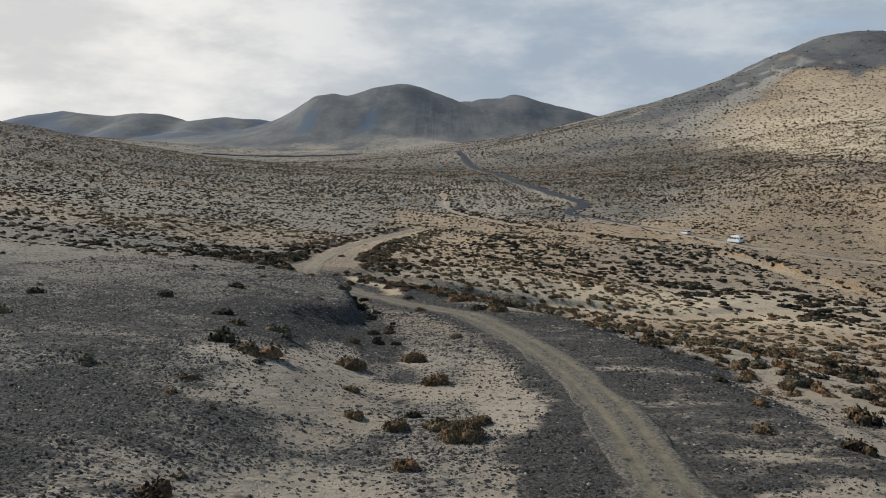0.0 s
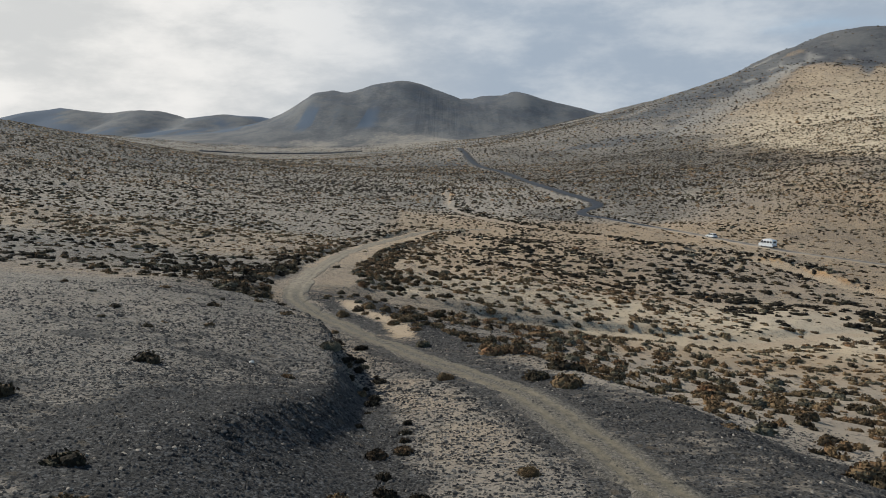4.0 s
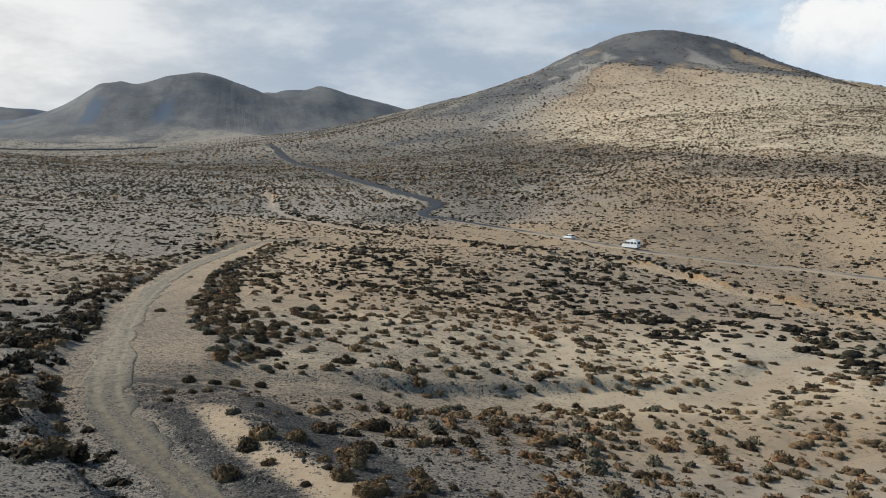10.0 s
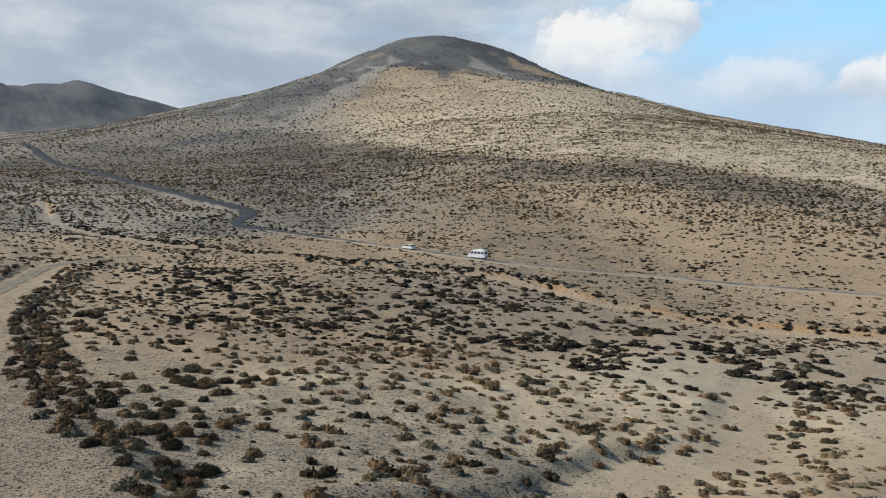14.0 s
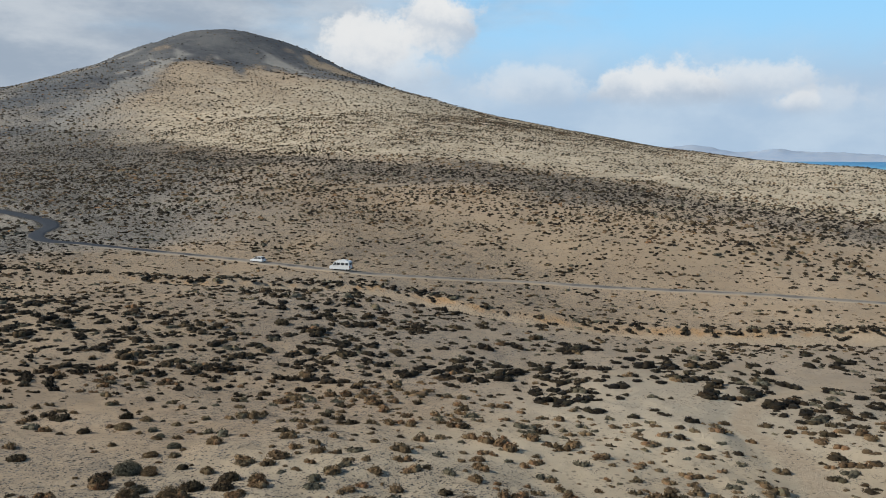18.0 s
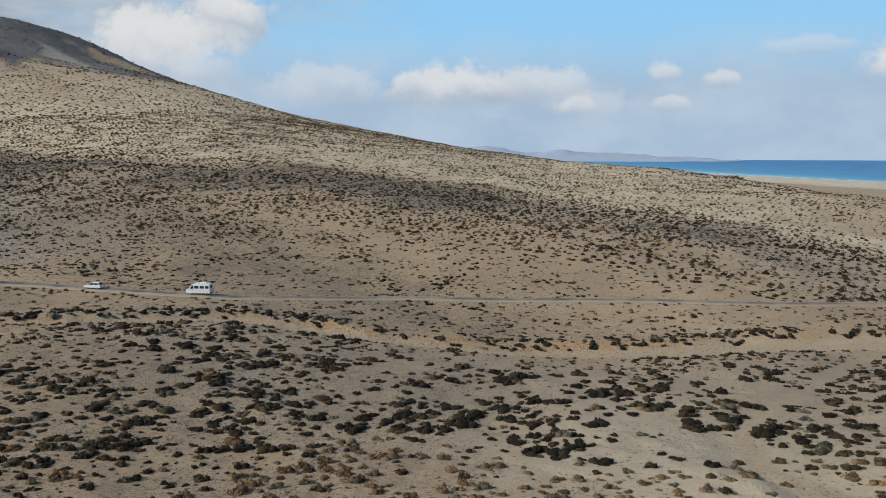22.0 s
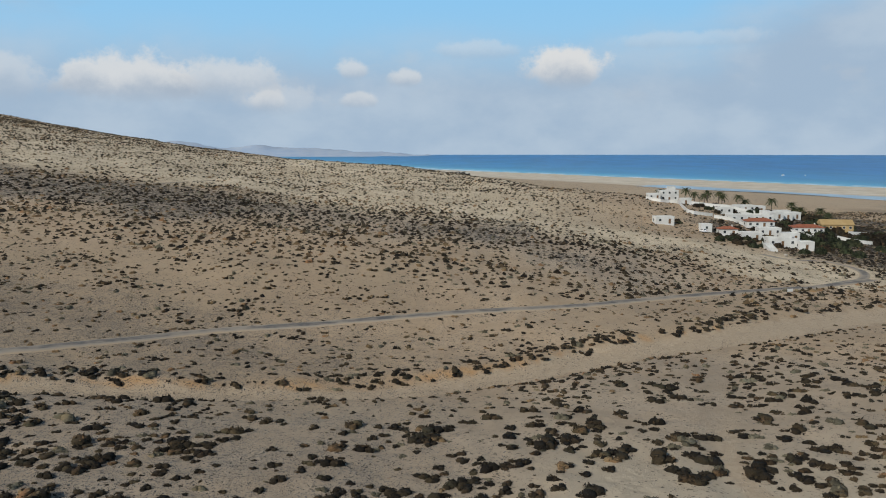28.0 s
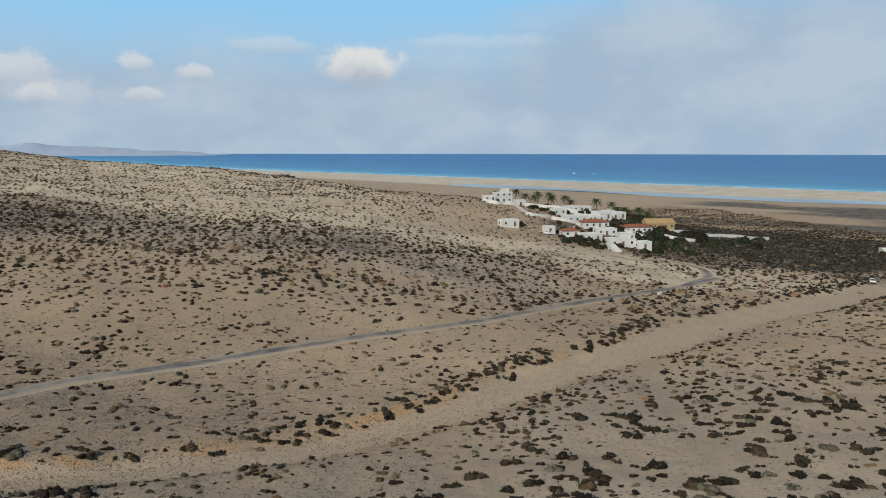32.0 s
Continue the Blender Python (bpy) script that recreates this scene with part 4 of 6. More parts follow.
ribbon("far_road", "far", 5.0, 1.5, ASPHALT, "dark raised road across the head of the valley", 7, 0.05)


def build_sea():
    """The sea, a fan round the shore that rises with distance so that its rim stands at the true dip of the horizon."""
    head = np.radians(np.linspace(20, 190, 171))
    dist = np.geomspace(420, 4108, 110)
    r, a = np.meshgrid(dist, head)
    gx, gy = r * np.sin(a), 140 + r * np.cos(a)
    gz = 27.0 * np.clip((r - 1500) / 2608, 0, 1) ** 2
    s = to_sea(gx, gy)
    gz = np.where(s < 10, -4.0, gz)
    me = mesh_from_grid("sea", gx, gy, gz, {"shallow": 0.62 * step_up(s + 60 * fractal(gx, gy, 200, 3, 5), 290, 95) + 0.3 * step_up(s, 1000, 90), "surf": step_up(s, 150, 96)})
    me.flip_normals()
    me.materials.append(SEA)
    return tagged(new("sea", me), "deep blue sea with turquoise shallows along the beach", "sea", kind="structure")


build_sea()



# ---- shrubs and stones ----
rng = np.random.default_rng(7)


def tuft_cloud(r, count, size, flat=0.62, lobes=3, rings=3, seg=7, core_size=0.86):
    """Vertices and triangles of one low shrub of unit radius: a few uneven domes grown into one another, with small leaf tufts over them."""
    verts, faces, domes = [], [], []
    for k in range(lobes):
        t = 2 * math.pi * (k + 0.6 * r.random()) / lobes
        off = 0 if lobes == 1 else 0.25 + 0.25 * r.random()
        rad = 1.0 if lobes == 1 else 0.48 + 0.22 * r.random()
        domes.append((off * math.cos(t), off * math.sin(t), rad, 0.8 + 0.4 * r.random()))
    for cx, cy, rad, tall in domes:
        rows = []
        for a in range(rings):
            e = (a / rings) * math.pi / 2
            row = []
            for b in range(seg):
                t = 2 * math.pi * b / seg + 0.4 * a
                q = rad * (core_size - 0.16 + 0.32 * r.random())
                row.append(len(verts))
                verts.append((cx + math.cos(t) * math.cos(e) * q, cy + math.sin(t) * math.cos(e) * q, flat * tall * math.sin(e) * q * 1.2 - 0.06 * (a == 0)))
            rows.append(row)
        top = len(verts)
        verts.append((cx + 0.1 * r.random(), cy, flat * tall * rad * core_size * 1.2))
        for a in range(rings - 1):
            for b in range(seg):
                c = (b + 1) % seg
                faces += [(rows[a][b], rows[a][c], rows[a + 1][c]), (rows[a][b], rows[a + 1][c], rows[a + 1][b])]
        faces += [(rows[-1][b], rows[-1][(b + 1) % seg], top) for b in range(seg)]
    for _ in range(count):
        cx, cy, rad, tall = domes[r.integers(len(domes))]
        t, e = r.random() * 2 * math.pi, math.asin(r.random() ** 0.8)
        k = rad * (core_size * 0.92 + (0.24 if core_size > 0.82 else 0.28) * r.random())
        face = np.array([math.cos(t) * math.cos(e), math.sin(t) * math.cos(e), math.sin(e)])
        c = np.array([cx, cy, 0]) + face * k * np.array([1, 1, flat * tall * 1.2])
        up = face + r.normal(0, 0.45, 3)
        side = np.cross(up, r.normal(0, 1, 3))
        side /= np.linalg.norm(side) + 1e-6
        out = np.cross(side, up)
        out = out / (np.linalg.norm(out) + 1e-6) + 0.45 * face
        s = size * (0.6 + 0.8 * r.random())
        n = len(verts)
        verts += [tuple(c - side * s * 0.5), tuple(c + out * s * 0.55), tuple(c + side * s * 0.5), tuple(c - out * s * 0.45 + face * 0.1 * s)]
        faces += [(n, n + 1, n + 2), (n, n + 2, n + 3)]
    return np.array(verts), np.array(faces, int)


def scatter_mesh(name, protos, places, smooth=False):
    """One mesh of many copies. places: rows of x, y, z, width, height, turn."""
    kinds = rng.integers(0, len(protos), len(places))
    all_v, all_f, base = [], [], 0
    for k, (v, f) in enumerate(protos):
        p = places[kinds == k]
        if not len(p):
            continue
        c, s = np.cos(p[:, 5])[:, None], np.sin(p[:, 5])[:, None]
        stretch = 1 + 0.35 * np.sin(p[:, 5] * 7)[:, None]
        x = (v[:, 0] * c - v[:, 1] * s) * p[:, 3, None] * stretch + p[:, 0, None]
        y = (v[:, 0] * s + v[:, 1] * c) * p[:, 3, None] + p[:, 1, None]
        z = v[:, 2] * p[:, 4, None] + p[:, 2, None]
        all_v.append(np.stack([x, y, z], -1).reshape(-1, 3))
        all_f.append((f[None] + (np.arange(len(p)) * len(v))[:, None, None]).reshape(-1, 3) + base)
        base += len(p) * len(v)
    co, tri = (PLAN * np.vstack(all_v)).astype(np.float32), np.vstack(all_f).astype(np.int32)
    me = bpy.data.meshes.new(name)
    me.vertices.add(len(co))
    me.vertices.foreach_set("co", co.ravel())
    me.loops.add(tri.size)
    me.loops.foreach_set("vertex_index", tri.ravel())
    me.polygons.add(len(tri))
    me.polygons.foreach_set("loop_start", np.arange(0, tri.size, 3, dtype=np.int32))
    if smooth:
        me.polygons.foreach_set("use_smooth", np.ones(len(tri), bool))
    me.update(calc_edges=True)
    return me


def mesh_of(name, verts, faces, material):
    me = bpy.data.meshes.new(name)
    me.from_pydata([tuple(v) for v in verts], [], [tuple(int(i) for i in f) for f in faces])
    me.materials.append(material)
    me.polygons.foreach_set("use_smooth", np.ones(len(me.polygons), bool))
    return me


HOLLOW = smooth_line(((14, 205), (18, 194), (26, 172), (36, 163), (44, 150), (50, 133), (60, 125), (72, 118), (90, 104)), 2)

LIP = smooth_line(((2, 102.6), (6, 103.6), (9.6, 104.8), (13, 105.2), (17, 106), (21, 106.5)), 1)


def shrub_places():
    """Where shrubs stand: x, y, width, kind (0 brown, 1 dark, 2 pale, 3 blackish, with cloud shade in its colour).
    Denser along track, gully and wash edges.
    """
    found = []
    for x0, x1, y0, y1, cell, small, big in ((-70, 150, -10, 290, 1.35, 0.15, 0.80), (-260, 620, -140, 560, 2.0, 0.32, 1.05), (-900, 1000, 250, 1500, 5.3, 0.75, 1.6)):
        nx, ny = int((x1 - x0) / cell), int((y1 - y0) / cell)
        gx, gy = np.meshgrid(np.arange(nx), np.arange(ny))
        x = x0 + (gx.ravel() + 0.1 + 0.8 * rng.random(nx * ny)) * cell
        y = y0 + (gy.ravel() + 0.1 + 0.8 * rng.random(nx * ny)) * cell
        keep = np.ones(len(x), bool)
        if cell > 1.5:
            keep &= ~((x > -70) & (x < 150) & (y > -10) & (y < 290))
        if cell > 5:
            keep &= ~((x > -260) & (x < 620) & (y > -140) & (y < 560))
        keep &= (x > -0.62 * y - 25) & ((y > 128 - 0.78 * x) | (x < 0.62 * y + 25))
        x, y = x[keep], y[keep]
        near = cell < 1.5
        clump, knot = fractal(x, y, 26, 3, 91), fractal(x, y, 7, 2, 95)
        dt, it, st = line_distance(x, y, LINES["track"][0], 20)
        dw, iw, sw = line_distance(x, y, LINES["wash"][0], 20)
        dg, ig, sg = line_distance(x, y, LINES["gully"][0], 20)
        dr, ir, sr = line_distance(x, y, LINES["road"][0], 20)
        dl, il, sl = line_distance(x, y, LINES["lane"][0], 20)
        dh, ih, sh = line_distance(x, y, LINES["hill"][0], 20)
        density = ((0.60 if near else 1.05) + 0.55 * clump + (0.5 if cell < 5 else 0) * knot) * (0.95 + 0.7 * fractal(x, y, 90, 2, 93))
        # the plain beside the track: evenly spaced tan bushes
        plain = step_up(x, -2, 6) * step_up(x, 48, 32) * step_up(y, 48, 60) * step_up(y - 0.5 * x, 145, 122)
        density = density * (1 - plain) + plain * (0.60 + 0.25 * step_up(y, 106, 92) + 0.2 * step_up(y, 86, 76) + 0.45 * knot + 0.3 * clump)
        front = step_up(line_distance(x, y, HOLLOW, 30)[0] + 7 * fractal(x, y, 18, 2, 96), 17, 6)
        density = density * (1 - front) + front * (0.52 + 0.85 * knot + 0.3 * clump)
        wood = step_up(line_distance(x, y, THICKET, 30)[0] + 9 * fractal(x, y, 14, 2, 97), 22, 9)
        density = density * (1 - wood) + wood * (0.40 + 0.9 * knot + 0.4 * clump)
        floor = step_up(x, -6, 6) * step_up(x + 0.6 * (y - 200), 78, 60) * step_up(y, 140, 160) * step_up(y, 275, 255)
        density = density + 0.3 * floor
        brow = step_up(line_distance(x, y, BELT, 60)[0] + 26 * fractal(x, y, 26, 3, 98), 30, 10)
        density = density + 0.62 * brow + 0.35 * step_up(np.hypot((x - 95) / 120, (y - 500) / 190), 1.2, 0.6)
        db, ib, sb = line_distance(x, y, BROW, 700)
        slope = np.where((sb < 0) & (y > 60), step_up(db, 6, 40), 0.0)
        density = density * (1 - 0.42 * slope * step_up(y, 480, 320))
        # left of the track: dark bushes, then a band of rusty ones, then dark again up the valley
        west = (x < -14) & (y > 92)
        density = np.where(west, density + 0.25, density)
        rusty = west & (np.abs(y - 166 - 0.12 * x + 14 * clump) < 24)
        density = np.where(rusty, density + 0.2, density)
        valley = step_up(np.hypot((x + 42) / 48, (y - 352) / 62) + 0.5 * clump, 1.1, 0.7)
        density = density + 0.5 * valley
        head = step_up(y - 0.5 * np.abs(x - 20), 225, 265) * step_up(x - 0.25 * y, 40, -10)
        density = density + 0.45 * head
        stony = (x < -8.5 - 0.06 * (y - 60)) & (y < 88) & (x > -60)
        density = np.where(stony, 0.03, density)
        track_x = np.interp(y, LINES["track"][0][:, 1], LINES["track"][0][:, 0])
        verge = track_x + 3.3 + 3.6 * step_up(y, 58, 42)
        ahead = (y < 84) & (x > -8 - 0.06 * (y - 60)) & (x < verge)
        density = np.where(ahead, 0.035, density)
        fringe = (y < 92) & (x > verge) & (x < verge + 5 + 6 * step_up(y, 64, 48))
        density = np.where(fringe, 0.8 + 0.5 * knot - 0.35 * step_up(y, 72, 80), density)
        rim = (dt > terrace_wide(y) + 0.2) & (dt < terrace_wide(y) + 3.4 + 1.2 * step_up(y, 112, 124)) & (st > 0) & (y > 98) & (y < 222)
        density = np.where(rim, 1.0, density)
        hedge = (dt > 2.5) & (dt < 6.5) & (st < 0) & (y > 74) & (y < 222)
        density = np.where(hedge, 0.85, density)
        wl = 6.2 - 3.8 * step_up(y, 43, 67)
        foot = (st < 0) & (np.abs(dt - wl + 0.3) < 0.9) & (y > 36) & (y < 84)
        density = np.where(foot, 0.95, density)
        # the gully's lip and the tufts along its channel
        lip = (line_distance(x, y, LIP, 20)[0] + 0.8 * knot < 1.5) | ((dg > 1.4) & (dg < 4.5) & (x > 26) & (x < 50) & (knot > -0.1))
        density = np.where(lip, 0.9, density)
        bank = (dw > wash_half(x) + 0.8) & (dw < wash_half(x) + 5.5) & (sw < 0)
        density = np.where(bank, density + np.where(sw < 0, 0.75, 0.0) * step_up(fractal(x, y, 9, 2, 94), -0.25, 0.05), density)
        roadside = (dr > 2.6) & (dr < 5.2) & (sr < 0) & (y > 262) & (y < 900)
        density = np.where(roadside, 0.8, density)
        density = np.where((dr < 5.5) & (sr > 0) & (y > 300), 0.1, density)
        nook = (np.hypot((x - 37) / 13, (y - 281) / 20) < 1) & (dr > 2.2)
        density = np.where(nook, density + 0.5, density)
        low = (x > 225) & (x < 420) & (y > -120) & (y < 60)
        density = np.where(low, density * 1.5 + 0.9, density)
        for d, w in ((dw, wash_half(x) + 0.8), (dg, np.where(x > 40, 1.0, np.where(sg < 0, 1.8, 1.2))), (dr, 2.2), (dl, 2.6), (dh, 2.0)):
            density = np.where(d < w, 0.015, density)
        density = np.where((dt < np.where(st > 0, np.where(y > 92, terrace_wide(y), 0.0), 2.3)) & (y > 84) & (y < 230), 0.012, density)
        density = np.where((dt < track_half(y) + 0.3) & (y < 235), 0.0, density)
        density = np.clip(density, 0, 1)
        density = np.where(to_sea(x, y) > -330, 0, density)
        density = density * (1 - 0.25 * step_up(land(x, y), 95, 120)) * (1 - 0.75 * step_up(land(x, y), 130, 160))
        on = rng.random(len(x)) < density
        pick = [v[on] for v in (x, y, knot, plain, front, wood, brow, rim, hedge, foot, fringe, bank, roadside, rusty, valley, head, nook, low, west, floor, slope, lip)]
        x, y, knot, plain, front, wood, brow, rim, hedge, foot, fringe, bank, roadside, rusty, valley, head, nook, low, west, floor, slope, lip = pick
        n = len(x)

        def chance(p):
            return rng.random(n) < p

        size = small + (big - small) * rng.random(n) ** 1.25 * (1 + 0.7 * np.clip(knot, -0.5, 0.5))
        size = np.where(plain > 0.5, 0.2 + 0.62 * rng.random(n) ** 1.3, size)
        size = size * (1 + 0.06 * step_up(x, 60, 90) * step_up(y, 520, 420))
        size = np.where((bank | (low & (cell < 5))), np.minimum(size * 1.35, 0.9), np.where(rim, 0.44 + 0.34 * rng.random(n) + 0.1 * step_up(y, 112, 130), size))
        size = np.where(bank & chance(0.5), 0.6 + 0.6 * rng.random(n), size)
        size = np.where((front > 0.4) & chance(0.45), 0.55 + 0.75 * rng.random(n) ** 1.7, size)
        size = np.where((wood > 0.4) & chance(0.5), 0.5 + 0.95 * rng.random(n) ** 2.0, size)
        size = np.where(hedge & (y > 72) & (y < 215), np.minimum(size * 1.6, 0.95), size)
        size = np.where(lip, 0.35 + 0.6 * rng.random(n) ** 1.5, size)
        size = np.where(foot, 0.18 + 0.3 * rng.random(n), size)
        size = np.where(fringe, 0.22 + 0.55 * rng.random(n) ** 1.2, size)
        size = np.where(roadside, 0.4 + 0.5 * rng.random(n), size)
        size = size * (1 - 0.22 * slope * step_up(y, 480, 320))
        kind = np.where(chance(0.55 + 0.4 * fractal(x, y, 45, 2, 99)), 1, 0)
        kind = np.where(chance(0.75 * plain), 0, kind)
        # kind 3 also stands for cloud shade by the hamlet and in the hollow
        kind = np.where(low & (cell < 5) & chance(0.85), 3, kind)
        kind = np.where(rim, np.where(chance(0.45), 1, 0), kind)
        kind = np.where(chance(0.9 * np.maximum(front, wood)) & (plain < 0.6), np.where(chance(0.85), 3, 1), kind)
        kind = np.where(bank & chance(0.7), 3, kind)
        kind = np.where(chance(0.5 * step_up(x, 60, 90)) & (kind < 2), 3, kind)
        kind = np.where(chance(0.9 * brow) & (kind < 2), 3, kind)
        kind = np.where((west | (head > 0.5)) & chance(0.6), np.where(chance(0.6), 3, 1), kind)
        kind = np.where((floor > 0.5) & chance(0.7), np.where(chance(0.6), 3, 1), kind)
        kind = np.where(rusty & chance(0.75), 0, kind)
        kind = np.where(((valley > 0.5) | roadside | nook | foot) & chance(0.85), 3, kind)
        kind = np.where(lip, np.where(chance(0.55), 0, 1), kind)
        kind = np.where(fringe, np.where(chance(0.72), 0, 1), kind)
        kind = np.where(chance(0.08 + 0.14 * plain) & ~roadside, 2, kind)
        found.append(np.stack([x, y, size, kind], -1))
    return np.vstack(found)


shrubs = shrub_places()
# single bushes beside the track: x, y, width, kind
TRACK_BUSHES = ((-18.8, 35.9, 0.6, 1), (-3.5, 28.8, 0.72, 0), (-1.2, 31.8, 0.65, 0), (-0.3, 27.4, 0.55, 0), (-1.4, 21.4, 0.55, 0), (0.5, 20.6, 0.75, 0), (1.1, 22.0, 0.4, 0), (-2.6, 22.2, 0.45, 0), (10.5, 39.2, 0.8, 0),
                (10.0, 27.8, 0.45, 1), (9.9, 23.9, 0.5, 0), (8.8, 20.9, 0.5, 0), (10.6, 19.4, 0.55, 1), (-3.0, 24.9, 0.3, 0), (-7.4, 20.7, 0.3, 0), (-10.6, 22.8, 0.35, 2), (-0.2, 21.5, 0.5, 0), (-0.9, 18.1, 0.4, 0))
SLOPE_BUSHES = ((-6.4, 50.2, 0.55, 2), (3.5, 48.9, 0.8, 0), (2.4, 50.6, 0.6, 1), (0.9, 59.9, 0.6, 0), (3.1, 60.0, 0.7, 0), (-14.1, 60.0, 0.5, 1), (-12.3, 53.2, 0.4, 0), (-17.8, 56.0, 0.5, 1), (-17.4, 77.5, 0.6, 1),
                (-8.2, 78.0, 0.55, 1), (18.6, 88.0, 0.7, 1), (-10.3, 60.9, 0.45, 0), (-16.5, 75.6, 0.55, 1), (-2.8, 40.0, 0.4, 1), (-4.1, 35.3, 0.4, 0))
shrubs = np.vstack([shrubs, np.array(TRACK_BUSHES), np.array(SLOPE_BUSHES)])
shrubs = np.column_stack([shrubs, ground_height(shrubs[:, 0], shrubs[:, 1])])
# rows of plan: along the flight's side of the valley, near to far
_spine = smooth_line(((2, 20), (-3, 60), (-8, 100), (2, 140)), 3)
shrub_reach = line_distance(shrubs[:, 0], shrubs[:, 1], _spine, 5000)[0]
order = np.argsort(shrub_reach)
shrubs, shrub_reach = shrubs[order], shrub_reach[order]
FOLIAGE = (SHRUB_BROWN, SHRUB_DARK, SHRUB_PALE, SHRUB_SHADED)
SHRUB_LABELS = ("low dry brown desert shrub on sandy ground", "low dark green-brown desert shrub on sandy ground", "low pale grey-green desert shrub on sandy ground", "low desert shrub on sandy ground, cloud shade in its blackish colour")
SINGLE = 300


def single_shrubs():
    r = np.random.default_rng(11)
    fine = [[mesh_of("foliage", *tuft_cloud(r, 2600, 0.068, 0.66, 7, 3, 8, 0.76), m) for _ in range(3)] for m in FOLIAGE]
    plain = [[mesh_of("foliage", *tuft_cloud(r, 520, 0.13, 0.66, 5, 3, 8, 0.78), m) for _ in range(3)] for m in FOLIAGE]
    stems = []
    for _ in range(3):
        v, f = [], []
        for _ in range(9):
            t, tip = r.random() * 6.28, 0.5 + 0.5 * r.random()
            a, b = np.array([0.06 * math.cos(t), 0.06 * math.sin(t), -0.12]), np.array([tip * math.cos(t), tip * math.sin(t), 0.25 + 0.4 * r.random()])
            s = np.array([-math.sin(t), math.cos(t), 0]) * 0.03
            up = np.array([0, 0, 0.035])
            n = len(v)
            v += [a - s, a + s, a + up, b]
            f += [(n, n + 1, n + 3), (n + 1, n + 2, n + 3), (n + 2, n, n + 3)]
        stems.append(mesh_of("stem", v, f, STEM))
    for n, (x, y, size, kind, z) in enumerate(shrubs[:SINGLE]):
        leaf = fine if n < 70 else plain
        kind = int(kind)
        root = tagged(new("shrub"), SHRUB_LABELS[kind], "shrub", "desert shrubs")
        root.matrix_world = pose(x * PLAN, y * PLAN, (z - 0.03) * PLAN, 0, 0, r.random() * 360)
        size = size * PLAN
        root.scale = (size, size * (0.75 + 0.4 * r.random()), size * (1.0 + 0.45 * r.random()))
        for nm, data in (("foliage", leaf[kind][r.integers(3)]), ("stem", stems[r.integers(3)])):
            child = new(nm, data)
            child.parent = root


single_shrubs()


def shrub_stuff():
    r = np.random.default_rng(12)
    rest, reach = shrubs[SINGLE:], shrub_reach[SINGLE:]
    for label, lo, hi, count, size, lobes, rings, seg, core in (("low shrubs beside the track", 0, 30, 130, 0.16, 3, 2, 8, 0.78),
                                                                ("scattered low shrubs over the near plain", 30, 70, 52, 0.17, 3, 2, 7, 0.86),
                                                                ("scattered low shrubs over the valley", 70, 160, 12, 0.26, 2, 2, 6, 0.9),
                                                                ("far shrubs dotting the hillsides", 160, 330, 3, 0.5, 1, 1, 7, 0.92),
                                                                ("faint far shrubs on the high slopes", 330, 9000, 0, 0.6, 1, 1, 5, 1.0)):
        for kind, mat in enumerate(FOLIAGE):
            protos = [tuft_cloud(r, count, size, 0.6, lobes, rings, seg, core) for _ in range(6)]
            m = (reach >= lo) & (reach < hi) & (rest[:, 3] == kind)
            p = rest[m]
            if not len(p):
                continue
            places = np.stack([p[:, 0], p[:, 1], p[:, 4] - 0.04, p[:, 2], p[:, 2] * ((1.0 if hi < 40 else 0.68 if hi < 80 else 0.62) + 0.45 * r.random(len(p))), r.random(len(p)) * 6.28], -1)
            me = scatter_mesh("shrubs", protos, places, True)
            me.materials.append(mat)
            tagged(new("shrubs", me), ("brown ", "dark ", "pale ", "blackish ")[kind] + label, "shrubs", kind="stuff")


shrub_stuff()


def stone_proto(r):
    v = [(math.cos(t) * k, math.sin(t) * k, -0.1) for t, k in zip((0, 1.6, 3.1, 4.7), 0.7 + 0.6 * r.random(4))]
    v += [(0.2 - 0.4 * r.random(), 0.5 * r.random(), 0.5 + 0.3 * r.random()), (0.3 * r.random(), -0.5 * r.random(), 0.45 + 0.3 * r.random())]
    return np.array(v), np.array(((0, 1, 4), (1, 2, 4), (2, 3, 5), (3, 0, 5), (0, 4, 5), (2, 5, 4)), int)


def stones():
    r = np.random.default_rng(13)
    protos = [stone_proto(r) for _ in range(8)]
    for mat, count, x0, x1, y0, y1, big, label in ((STONE, 140000, -22, 13, 11, 46, 0.052, "dense dark volcanic gravel beside the track"), (STONE, 90000, -26, 14, 46, 92, 0.085, "loose dark volcanic stones over the slope"),
                                                   (PALE_STONE, 12000, -24, 14, 11, 80, 0.055, "loose pale stones over the slope")):
        x, y = x0 + (x1 - x0) * r.random(count), y0 + (y1 - y0) * r.random(count)
        i, j = np.searchsorted(COVER["x"], x), np.searchsorted(COVER["y"], y)
        d = line_distance(x, y, LINES["track"][0], 20)[0]
        keep = (d > 1.3) & (r.random(count) < COVER["stones"][j, i] * (0.75 + 1.2 * fractal(x, y, 4, 3, 17))) & (x > -0.55 * y - 3) & (x < 0.55 * y + 3)
        x, y = x[keep], y[keep]
        s = 0.027 + big * r.random(len(x)) ** 2.5 + 0.05 * (r.random(len(x)) > 0.998)
        me = scatter_mesh("stones", protos, np.stack([x, y, ground_height(x, y) - 0.01, s, s * 1.05, r.random(len(x)) * 6.28], -1))
        me.materials.append(mat)
        tagged(new("stones", me), label, "stones", kind="stuff")


stones()


